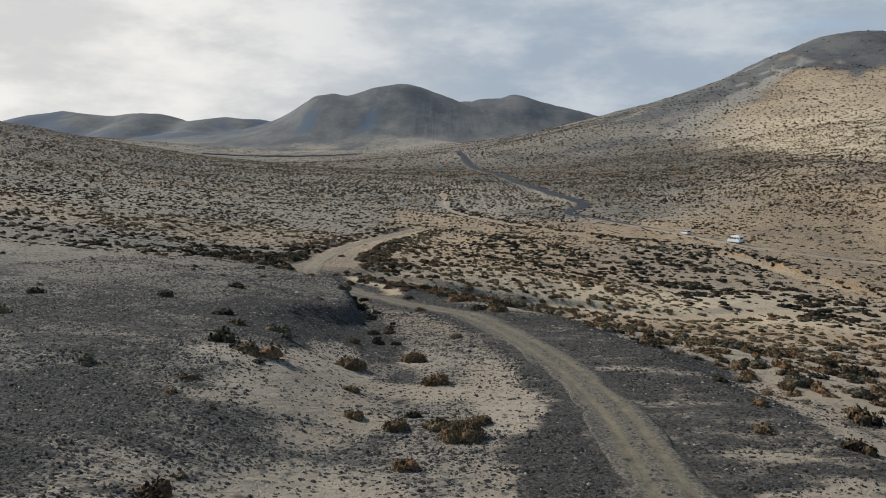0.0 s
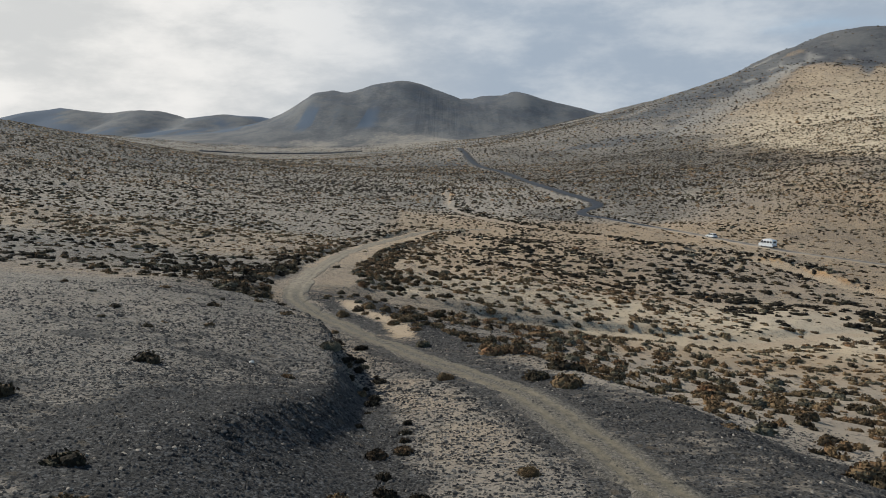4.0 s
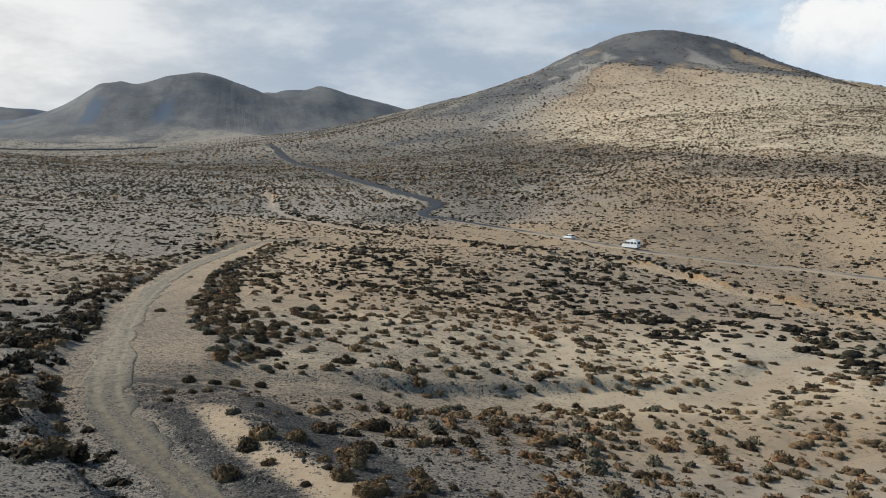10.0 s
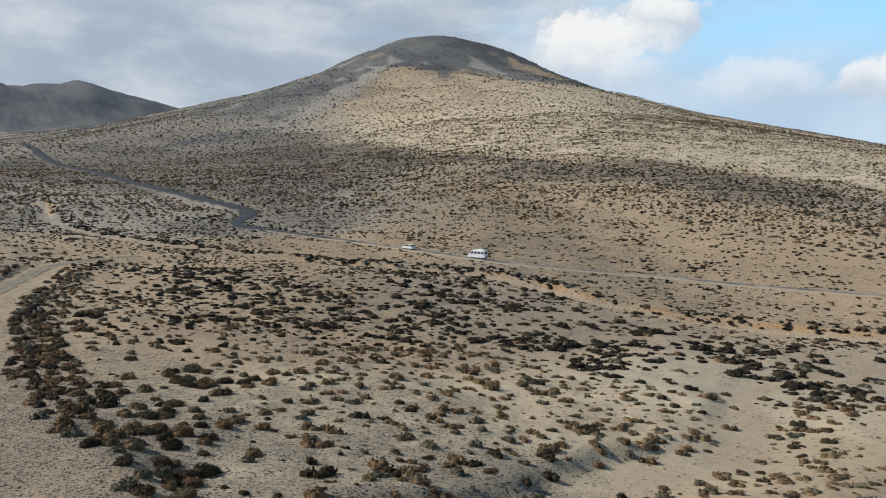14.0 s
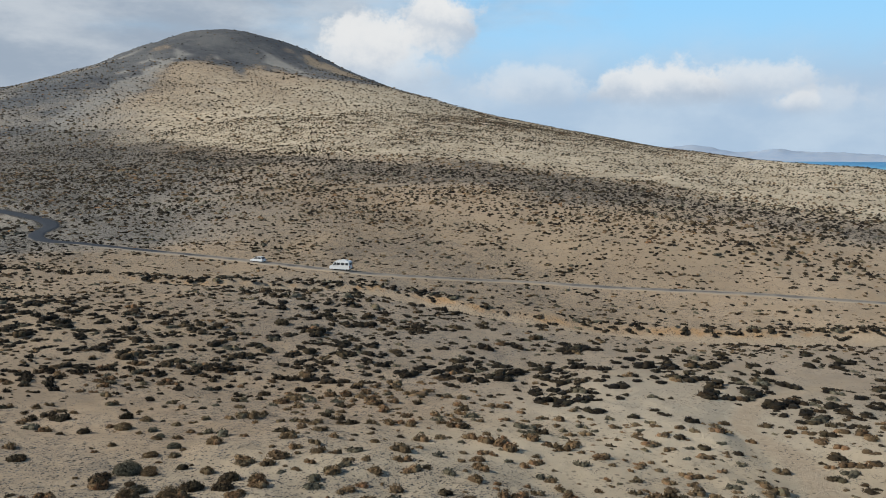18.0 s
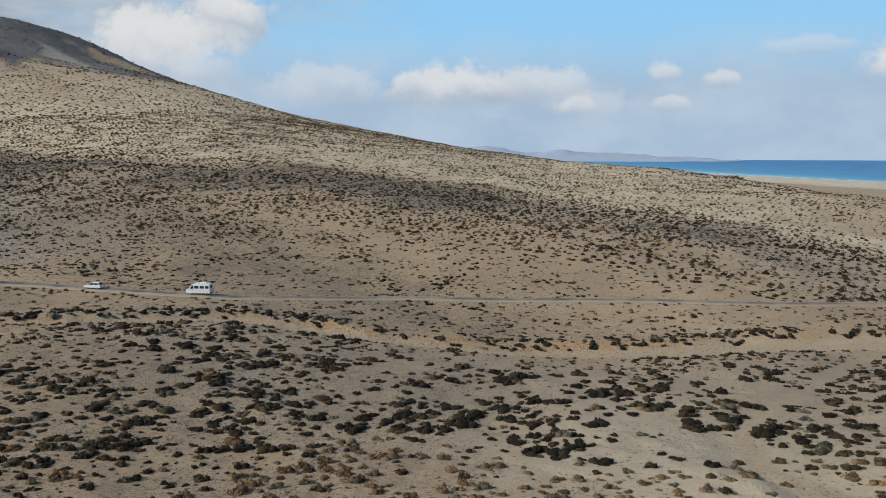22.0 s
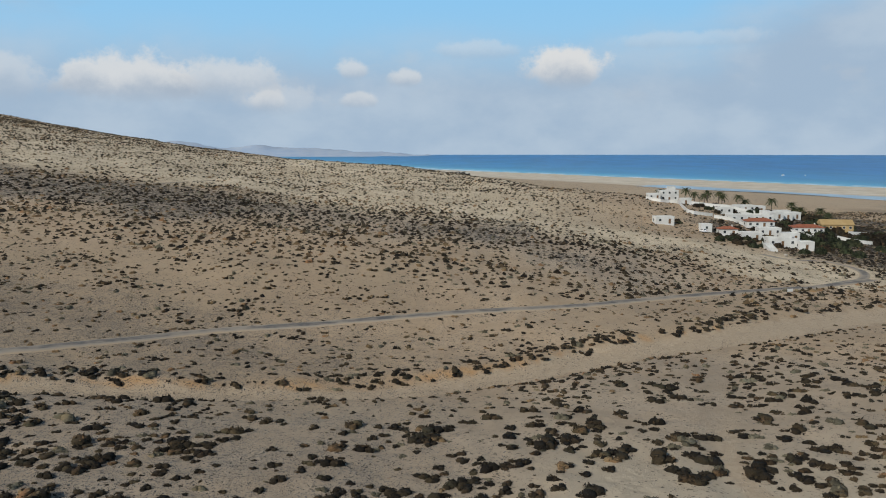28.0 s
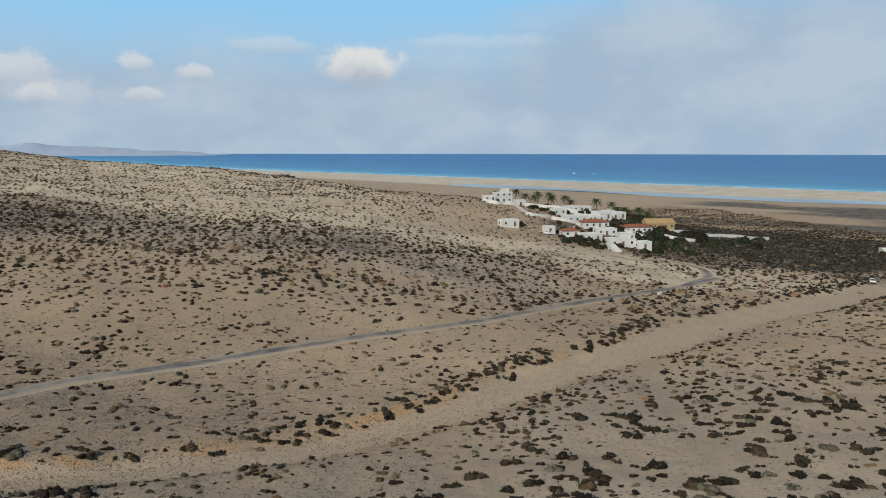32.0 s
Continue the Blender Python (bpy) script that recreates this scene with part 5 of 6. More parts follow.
# ---- built things ----
def part(name, bm, material, parent, label=""):
    me = bpy.data.meshes.new(name)
    bm.to_mesh(me)
    bm.free()
    me.materials.append(material)
    ob = new(name, me)
    ob.parent = parent
    if label:
        ob["label"] = label
    return ob


def block(size, at=(0, 0, 0), bevel=0.0, bm=None, turn=0.0):
    """A box by its size and the middle of its base, with softened edges."""
    bm = bm or bmesh.new()
    m = Matrix.Translation((at[0], at[1], at[2] + size[2] / 2)) @ Matrix.Rotation(turn, 4, "Z") @ Matrix.Diagonal((*size, 1))
    made = bmesh.ops.create_cube(bm, size=1.0, matrix=m)
    if bevel:
        edges = list({e for v in made["verts"] for e in v.link_edges})
        bmesh.ops.bevel(bm, geom=edges, offset=bevel, segments=1, affect="EDGES")
    return bm


def tube(radius, length, matrix, bm=None, segments=14, taper=1.0):
    bm = bm or bmesh.new()
    bmesh.ops.create_cone(bm, cap_ends=True, segments=segments, radius1=radius, radius2=radius * taper, depth=length, matrix=matrix)
    return bm


def prism(outline, depth, axis_matrix=Matrix(), bm=None, bevel=0.0):
    """An outline in x and z, pulled out along y to both sides."""
    bm = bm or bmesh.new()
    a = [bm.verts.new(axis_matrix @ Vector((x, -depth / 2, z))) for x, z in outline]
    b = [bm.verts.new(axis_matrix @ Vector((x, depth / 2, z))) for x, z in outline]
    bm.faces.new(a[::-1])
    bm.faces.new(b)
    n = len(a)
    for i in range(n):
        bm.faces.new((a[i], a[(i + 1) % n], b[(i + 1) % n], b[i]))
    bmesh.ops.recalc_face_normals(bm, faces=bm.faces)
    if bevel:
        bmesh.ops.bevel(bm, geom=list(bm.edges), offset=bevel, segments=2, affect="EDGES")
    return bm


def height_at(x, y):
    return float(ground_height(np.array([x]), np.array([y]))[0])


def thing(name, x, y, turn, label, category, group="", lift=0.0):
    root = tagged(new(name), label, category, group)
    root.matrix_world = pose(x * PLAN, y * PLAN, height_at(x, y) * PLAN + lift, 0, 0, turn)
    return root


def window_on(house, x, y, z, w, h, face):
    """A window on the front (face 0, -y), the right (1, +x) or the left (2, -x) wall: frame, pane and sill."""
    def put(size_across, thick, size_up, at_z, out):
        if face == 0:
            return block((size_across, thick, size_up), (x, y - out, at_z))
        s = 1 if face == 1 else -1
        return block((thick, size_across, size_up), (x + s * out, y, at_z))
    frame = part("window", put(w, 0.10, h, z, 0.02), WHITEWASH, house)
    part("pane", put(w - 0.16, 0.05, h - 0.16, z + 0.08, 0.055), GLASS_DARK, frame, "dark glass pane")
    part("sill", put(w + 0.14, 0.20, 0.07, z - 0.07, 0.06), WHITEWASH, frame)


def flat_house(x, y, turn, w, d, storeys, label, wall=None, terrace=True, base=1.2, door=True, chimney=False):
    """A flat-roofed house: walls, parapet, windows, door, roof terrace."""
    wall = wall or WHITEWASH
    w, d = w * 0.95, d * 0.95
    root = thing("house", x, y, turn, label, "house", "village houses")
    h = 2.7 * storeys
    part("wall", block((w, d, h + base), (0, 0, -base), 0.05), wall, root)
    bm = bmesh.new()
    for sx, sy, px, py in ((w + 0.1, 0.22, 0, -d / 2 + 0.09), (w + 0.1, 0.22, 0, d / 2 - 0.09), (0.22, d - 0.24, -w / 2 + 0.09, 0), (0.22, d - 0.24, w / 2 - 0.09, 0)):
        block((sx, sy, 0.55), (px, py, h), 0.03, bm)
    part("parapet", bm, wall, root)
    n = max(1, int(w / 2.9))
    for s in range(storeys):
        for i in range(n):
            wx = -w / 2 + w * (i + 0.5) / n
            if door and s == 0 and i == n // 2:
                dr = part("door", block((1.0, 0.10, 2.1), (wx, -d / 2 - 0.02, 0.02)), DOOR_WOOD, root, "brown wooden door")
                part("handle", block((0.05, 0.08, 0.14), (wx + 0.36, -d / 2 - 0.08, 1.0)), CHROME, dr)
                continue
            window_on(root, wx, -d / 2, 2.9 * s + 1.0, 1.15, 1.2, 0)
        if d > 4:
            window_on(root, w / 2, 0, 2.9 * s + 1.0, 1.1, 1.2, 1)
            window_on(root, -w / 2, 0, 2.9 * s + 1.0, 1.1, 1.2, 2)
    if terrace:
        bm = block((w * 0.38, d * 0.5, 2.3), (w * 0.22, d * 0.15, h), 0.05)
        part("roof_room", bm, wall, root)
    if chimney:
        part("chimney", block((0.5, 0.5, 1.2), (-w * 0.3, d * 0.2, h + 0.1), 0.03), wall, root)
    return root


def tiled_house(x, y, turn, w, d, label, wall=None, gable=1.15, base=1.2, hip=True, roof=None, porch=True):
    """A low house under a tiled hipped roof with rows of tiles."""
    wall, roof = wall or WHITEWASH, roof or TILES
    w, d = w * 0.95, d * 0.95
    root = thing("house", x, y, turn, label, "house", "village houses")
    h = 2.9
    part("wall", block((w, d, h + base), (0, 0, -base), 0.05), wall, root)
    bm = bmesh.new()
    ow, od, k = w / 2 + 0.45, d / 2 + 0.45, (d / 2 + 0.45) * (0.9 if hip else 0.02)
    lo = [bm.verts.new((sx * ow, sy * od, h)) for sx, sy in ((-1, -1), (1, -1), (1, 1), (-1, 1))]
    lower = [bm.verts.new((v.co.x, v.co.y, h - 0.14)) for v in lo]
    a, b = bm.verts.new((-ow + k, 0, h + gable)), bm.verts.new((ow - k, 0, h + gable))
    for f in ((lo[0], lo[1], b, a), (lo[2], lo[3], a, b), (lo[1], lo[2], b), (lo[3], lo[0], a), lower[::-1]):
        bm.faces.new(f)
    for i in range(4):
        bm.faces.new((lower[i], lower[(i + 1) % 4], lo[(i + 1) % 4], lo[i]))
    bmesh.ops.recalc_face_normals(bm, faces=bm.faces)
    r = part("roof", bm, roof, root, "red tiled roof" if roof is TILES else "ochre roof")
    bm = bmesh.new()
    for i in range(int(2 * ow / 0.55)):
        cx = -ow + 0.3 + i * 0.55
        run = min(1.0, (ow - abs(cx)) / max(k, 0.1))
        for sy in (-1, 1):
            m = Matrix.Translation((cx, sy * od * (1 - run / 2), h + gable * run / 2 + 0.03)) @ Matrix.Rotation(-sy * math.atan2(gable, od), 4, "X")
            bmesh.ops.create_cube(bm, size=1.0, matrix=m @ Matrix.Diagonal((0.14, math.hypot(od, gable) * run, 0.09, 1)))
    part("tile_rows", bm, roof, r)
    n = max(2, int(w / 2.6))
    for i in range(n):
        wx = -w / 2 + w * (i + 0.5) / n
        if i == n // 2:
            dr = part("door", block((1.0, 0.10, 2.1), (wx, -d / 2 - 0.02, 0.02)), DOOR_WOOD, root, "brown wooden door")
            part("handle", block((0.05, 0.08, 0.14), (wx + 0.36, -d / 2 - 0.08, 1.0)), CHROME, dr)
        else:
            window_on(root, wx, -d / 2, 1.0, 1.2, 1.15, 0)
    window_on(root, w / 2, 0, 1.0, 1.1, 1.15, 1)
    window_on(root, -w / 2, 0, 1.0, 1.1, 1.15, 2)
    if porch:
        part("porch", block((w * 0.6, 2.2, 0.9), (0, -d / 2 - 1.15, -0.75), 0.04), wall, root)
    part("chimney", block((0.5, 0.5, 1.0), (w * 0.28, d * 0.12, h + gable * 0.55), 0.03), wall, root)
    return root


def garden_wall(points, high, thick, label, material=None):
    """A wall that follows the ground, one course with a coping."""
    line = smooth_line(points, 2.5) if len(points) > 2 else np.linspace(points[0], points[1], 12)
    root = tagged(new("garden_wall"), label, "wall", "garden walls")
    root.matrix_world = pose(line[0, 0] * PLAN, line[0, 1] * PLAN, height_at(*line[0]) * PLAN)
    t = np.gradient(line, axis=0)
    t /= np.linalg.norm(t, axis=1)[:, None]
    z = ground_height(line[:, 0], line[:, 1])
    for name, lo, hi, half in (("wall", -0.8, high, thick / 2), ("coping", high + 0.003, high + 0.1, thick / 2 + 0.06)):
        bm = bmesh.new()
        rows = []
        for (px, py), (tx, ty), pz in zip((line - line[0]) * PLAN, t, (z - z[0]) * PLAN):
            rows.append([bm.verts.new((px + s * ty * half, py - s * tx * half, pz + v)) for s, v in ((-1, lo), (1, lo), (1, hi), (-1, hi))])
        for a, b in zip(rows, rows[1:]):
            for i in range(4):
                bm.faces.new((a[i], a[(i + 1) % 4], b[(i + 1) % 4], b[i]))
        bm.faces.new(rows[0][::-1])
        bm.faces.new(rows[-1])
        bmesh.ops.recalc_face_normals(bm, faces=bm.faces)
        part(name, bm, material or WHITEWASH, root)
    return root


# the white hamlet, its houses facing the valley (turn 90: the front looks along -x ... towards the road)
FACE = -82
flat_house(364, 83, FACE, 10.5, 8.5, 2, "tall white house with flat roof, parapet and roof room", base=2.0)
flat_house(358, 90, FACE, 7, 5, 1, "low white annex beside the tall house", terrace=False, base=2.0)
flat_house(352, 77, FACE, 6, 4, 1, "low white flat-roofed outbuilding inside the wall", terrace=False, base=2.0)
flat_house(318, 60, FACE, 15, 8, 1, "long low white house with flat roof terraces", terrace=False, base=2.5)
flat_house(327, 51, FACE - 4, 11, 8, 1, "white flat-roofed house with a roof room", base=2.5)
flat_house(336, 44, FACE, 9, 7, 1, "small white flat-roofed house among dark garden shrubs", terrace=False, base=2.0)
tiled_house(305, 57, FACE - 4, 13, 7, "white house under a red tiled roof with a porch", base=2.2)
tiled_house(307, 39, FACE - 8, 14, 8, "white bungalow with red tiled roof and arched porch", base=2.0)
tiled_house(327, 22, FACE - 12, 15, 9, "ochre house with a pale ochre pitched roof", OCHRE_WALL, 2.2, 2.0, False, OCHRE_WALL)
flat_house(289, 94.5, FACE + 4, 9, 4.5, 1, "small white block hut standing apart on the slope", terrace=False, base=1.0)
flat_house(286, 80, FACE, 5, 4, 1, "small pale shed with flat roof", terrace=False, base=1.2, door=False)
tiled_house(283, 73, FACE, 8, 5, "small white cottage with red tiled front roof", gable=0.9, base=1.4)
flat_house(280, 66, FACE, 9, 6, 1, "low white house with flat roof and square windows", terrace=False, base=1.6)
flat_house(270, 58.5, FACE - 5, 12, 8, 1, "white house at the hamlet's foot with a roof terrace", base=2.4)
flat_house(266, 51.5, FACE - 5, 6, 5, 1, "white garage with flat roof", terrace=False, base=2.0)
tiled_house(388, 27, FACE, 16, 8, "long white house behind palms under a low pale roof", roof=WHITEWASH, gable=1.2, base=2.0)
flat_house(372, 42, FACE, 9, 6, 1, "white flat-roofed house behind the palms", terrace=False, base=2.0)
flat_house(345, 34, FACE, 8, 6, 1, "small white house half hidden by dark shrubs", terrace=False, base=2.0)
flat_house(278, -50, FACE - 25, 9, 6, 1, "white roadside building with flat roof near the beach flats", terrace=False, base=1.2)
garden_wall(((351, 94), (347, 88), (348.5, 81), (331, 81.3), (319, 81), (319, 76), (321, 71)), 1.5, 0.3, "stepped white garden wall along the slope")
garden_wall(((362, 76), (356, 66), (348, 56), (340, 50)), 1.8, 0.3, "white garden wall above the houses")
garden_wall(((318, 71), (315, 65.5), (306, 62)), 1.4, 0.3, "white garden wall between the houses")
garden_wall(((318, 20), (322, 4), (326, -14), (330, -30)), 1.6, 0.3, "long low white boundary wall beside dark scrub")
flat_house(340, 39, FACE - 6, 9, 6, 1, "white flat-roofed house with a shaded front", terrace=False, base=2.0)
flat_house(293, 56.5, FACE - 4, 10, 6, 1, "low white terrace house with square windows", terrace=False, base=2.0)
flat_house(285, 51, FACE - 6, 7, 5, 1, "small white house at the edge of the dark hedge", terrace=False, base=2.0)
flat_house(352, 52, FACE, 11, 6, 1, "white flat-roofed house below the palms", terrace=False, base=2.0)
flat_house(360, 34, FACE, 8, 6, 1, "white house between dark trees", terrace=False, base=2.0)
flat_house(334, 64, FACE, 8, 5, 1, "low white outbuilding inside the garden wall", terrace=False, base=2.0, door=False)
garden_wall(((340, 60), (334, 52), (328, 45)), 1.4, 0.3, "white garden wall behind the long house")
garden_wall(((300, 50), (296, 45), (290, 41)), 1.3, 0.3, "white garden wall below the bungalow")
garden_wall(((300, 30), (296, 24), (297, 18)), 1.4, 0.3, "short white garden wall corner")


def ramp_stairs(x, y, turn):
    root = thing("white_stairs", x, y, turn, "white stepped ramp leading up to the front house", "stairs")
    for i in range(12):
        part("step", block((2.6, 0.82, 1.0 + 0.19 * i), (0, 0.8 * i, -1.0), 0.02), WHITEWASH, root)
    for s in (-1, 1):
        bm = prism(((-0.4, -1.0), (9.4, -1.0), (9.4, 2.7), (-0.4, 0.6)), 0.2, Matrix.Rotation(math.pi / 2, 4, "Z") @ Matrix.Translation((0, s * 1.42, 0)))
        part("side_wall", bm, WHITEWASH, root)


ramp_stairs(254.5, 64.5, FACE - 5)


def palm(x, y, high, lean, seed):
    r = np.random.default_rng(seed)
    root = thing("palm_tree", x, y, r.random() * 360, "date palm with a rough trunk and drooping green fronds", "palm", "palms of the hamlet", -0.1)
    bm = bmesh.new()
    rings = []
    for i in range(11):
        t = i / 10
        rad = 0.26 * (1 - 0.35 * t) * (1.12 if i % 2 else 0.95) + (0.12 if i == 0 else 0)
        rings.append([bm.verts.new((lean * t * t + rad * math.cos(a), rad * math.sin(a), high * t)) for a in np.linspace(0, 2 * math.pi, 8, endpoint=False)])
    for a, b in zip(rings, rings[1:]):
        for i in range(8):
            bm.faces.new((a[i], a[(i + 1) % 8], b[(i + 1) % 8], b[i]))
    bm.faces.new(rings[-1])
    part("trunk", bm, BARK, root)
    bm = bmesh.new()
    for k in range(30):
        a, up = k * 2.399, 0.95 - 1.35 * (k / 30)
        length, droop = 3.2 + 0.9 * r.random(), 0.8 + 0.5 * r.random()
        spine = []
        for i in range(6):
            t = i / 5
            spine.append(Vector((lean + math.cos(a) * length * t * math.cos(up * 0.8), math.sin(a) * length * t * math.cos(up * 0.8), high + length * (t * math.sin(up) - droop * 0.55 * t * t))))
        side = Vector((-math.sin(a), math.cos(a), 0))
        for i in range(5):
            for s in (-1, 1):
                for j in range(2):
                    base = spine[i].lerp(spine[i + 1], j / 2)
                    tip = base + side * s * 0.95 * (1 - 0.12 * i) + (spine[i + 1] - spine[i]) * 0.7 + Vector((0, 0, -0.16))
                    mid = base.lerp(spine[i + 1], 0.65)
                    bm.faces.new([bm.verts.new(v) for v in (base, mid, tip)])
    part("crown", bm, FROND, root, "drooping green fronds")


for n, (px, py, ph, pl) in enumerate(((391, 71, 8.5, 0.5), (381, 68, 6.0, -0.3), (384, 63, 5.5, 0.2), (376, 63, 7.5, 0.4), (371, 59, 8.0, -0.4), (378, 56, 6.5, 0.3), (386, 47, 8.0, 0.2),
                                       (392, 42, 6.5, -0.2), (372, 35, 8.0, 0.4), (394, 20, 9.0, -0.3), (368, 26, 6.0, 0.2), (380, 11, 7.5, 0.3), (366, 86, 4.5, 0.1), (350, 29, 5.5, 0.3), (360, 14, 5.0, -0.2))):
    palm(px, py, ph, pl, 50 + n)


def garden_bushes():
    r = np.random.default_rng(21)
    meshes = [mesh_of("foliage", *tuft_cloud(r, 260, 0.2, 0.95, 5, 3, 8, 0.85), m) for m in (GARDEN_LEAF, GARDEN_LEAF, SHRUB_SHADED)]
    trunk = [mesh_of("stem", *stem_proto(), STEM)]
    spots = ((340, 66, 1.8), (336, 60, 1.6), (332, 67, 1.5), (346, 48, 2.0), (322, 66, 1.3), (311, 48, 2.0), (313, 44, 1.6), (299, 49, 2.2), (303, 47, 1.6), (296, 42, 1.8), (318, 38, 2.2),
             (316, 30, 2.4), (326, 34, 2.0), (332, 30, 2.4), (340, 26, 2.6), (352, 22, 2.6), (358, 27, 2.2), (346, 18, 2.6), (336, 14, 2.8), (312, 16, 2.6), (316, 10, 2.8), (304, 26, 2.4),
             (308, 30, 2.0), (290, 46, 2.4), (284, 44, 2.6), (292, 38, 2.2), (276, 47, 2.0), (276, 74, 1.3), (268, 68, 1.4), (272, 66, 1.2), (362, 62, 1.8), (368, 68, 1.6), (300, 4, 2.6), (296, -6, 2.4),
             (310, -8, 2.8), (320, -20, 2.4), (296, 12, 2.4), (284, 20, 2.2), (280, -56, 1.6), (274, -44, 1.5),
             (296, 89, 1.3), (293, 88, 1.0), (347, 71, 1.6), (342, 74, 1.4), (338, 70, 1.5), (352, 70, 1.5), (274, 72, 2.0), (270, 78, 1.6), (268, 74, 1.8), (276, 68, 1.8), (262, 66, 1.6), (316, 44, 2.4),
             (281, 44, 3.2), (285, 41, 2.6), (276, 42, 2.4), (334, 19, 2.6), (280, 62, 1.6), (305, 19.5, 3.0), (298, 17, 2.8), (308, 12, 3.0), (345, 28, 2.4), (365, 18, 3.0), (372, 15, 3.2), (378, 18, 3.0),
             (362, 24, 2.6), (330, 40, 1.8), (325, 42, 1.8), (341, 52, 1.6), (300, 66, 1.3), (310, 70, 1.2), (296, 72, 1.2), (272, 62, 1.8), (266, 60, 1.4), (288, 36, 2.8), (280, 36, 2.6), (270, 44, 2.2), (290, 28, 2.8), (300, 36, 2.2), (258, 70, 1.6), (261, 74, 1.7), (265, 79, 1.5), (264, 70, 1.6), (279, 77, 1.3), (289, 75, 1.2), (292, 66, 1.4), (298, 60, 1.4), (301, 53, 1.5), (310, 62, 1.3), (326, 58, 1.4), (333, 47, 1.6),
             (342, 44, 1.8), (350, 42, 1.8), (356, 40, 2.0), (366, 44, 1.8), (370, 50, 1.6), (376, 42, 2.0), (384, 34, 2.4), (390, 14, 2.8), (384, 8, 2.6), (322, 28, 2.2), (318, 24, 2.4), (262, 48, 2.2), (258, 54, 1.8), (268, 38, 2.4), (262, 36, 2.2))
    for x, y, size in spots:
        k = int(r.integers(3))
        root = thing("garden_bush", x, y, r.random() * 360, "dense dark green garden bush beside white houses", "bush", "garden bushes", -0.1)
        size *= 1.6
        root.scale = (size, size * (0.8 + 0.4 * r.random()), size * (0.8 + 0.3 * r.random()))
        for nm, data in (("foliage", meshes[k]), ("stem", trunk[0])):
            child = new(nm, data)
            child.parent = root


def stem_proto():
    v = [(0.08 * math.cos(a), 0.08 * math.sin(a), z) for z in (-0.2, 0.6) for a in (0, 2.1, 4.2)]
    return v, [(0, 1, 4), (0, 4, 3), (1, 2, 5), (1, 5, 4), (2, 0, 3), (2, 3, 5)]


garden_bushes()


# ---- vehicles ----
def wheel(parent, x, y, r, width):
    turn = Matrix.Translation((x, y, r)) @ Matrix.Rotation(math.pi / 2, 4, "X")
    bm = tube(r, width, turn, segments=20)
    bmesh.ops.bevel(bm, geom=[e for e in bm.edges if len(e.link_faces) == 2 and e.calc_face_angle(0) > 1], offset=0.04, segments=2, affect="EDGES")
    w = part("wheel", bm, TYRE, parent, "black tyre")
    part("rim", tube(r * 0.6, width + 0.02, turn, segments=14), CHROME, w, "grey metal rim")


def side_glass(parent, outline, y, name="side_window"):
    part(name, prism(outline, 0.03, Matrix.Translation((0, y, 0))), GLASS_DARK, parent, "dark glass")


def campervan(x, y, turn):
    """Nose along +x."""
    root = thing("campervan", x, y, turn, "white high-roofed campervan driving on the road", "van", lift=0.15)
    root.scale = (0.9, 0.95, 0.92)
    body = ((-2.9, 0.45), (-2.95, 1.2), (-2.85, 2.55), (-2.6, 2.68), (0.9, 2.72), (1.35, 2.55), (2.05, 1.62), (2.8, 1.35), (2.95, 1.0), (2.95, 0.45))
    part("body", prism(body, 2.0, bevel=0.07), CAR_WHITE, root)
    part("roof_box", block((1.5, 0.9, 0.28), (-1.1, 0, 2.69), 0.08), CAR_WHITE, root)
    part("roof_vent", block((0.5, 0.5, 0.14), (0.3, 0, 2.71), 0.03), CAR_WHITE, root)
    part("windscreen", prism(((1.40, 2.46), (1.46, 2.50), (2.09, 1.66), (2.03, 1.62)), 1.72), GLASS_DARK, root, "dark sloping windscreen")
    for s in (-1, 1):
        side_glass(root, ((1.0, 1.6), (1.85, 1.6), (1.32, 2.32), (1.0, 2.32)), s * 1.0)
        side_glass(root, ((-0.2, 1.6), (0.8, 1.6), (0.8, 2.2), (-0.2, 2.2)), s * 1.0)
        side_glass(root, ((-1.5, 1.6), (-0.5, 1.6), (-0.5, 2.2), (-1.5, 2.2)), s * 1.0)
        side_glass(root, ((-2.6, 1.6), (-1.8, 1.6), (-1.8, 2.2), (-2.6, 2.2)), s * 1.0)
        part("mirror", block((0.12, 0.22, 0.34), (1.62, s * 1.16, 1.55), 0.03), TYRE, root, "black wing mirror")
        part("headlight", block((0.10, 0.32, 0.22), (2.90, s * 0.72, 0.98), 0.02), LAMP_GLASS, root)
        part("tail_light", block((0.08, 0.16, 0.55), (-2.93, s * 0.88, 0.95), 0.02), RED_LIGHT, root, "red tail light")
        for wx in (-1.85, 1.85):
            wheel(root, wx, s * 0.86, 0.35, 0.24)
    part("bumper", block((0.16, 1.95, 0.28), (2.95, 0, 0.42), 0.05), TYRE, root, "dark plastic bumper")
    part("rear_bumper", block((0.14, 1.95, 0.22), (-2.98, 0, 0.42), 0.05), TYRE, root, "dark plastic bumper")
    part("rear_window", block((0.04, 1.3, 0.65), (-2.90, 0, 1.6), 0.01), GLASS_DARK, root, "dark glass")


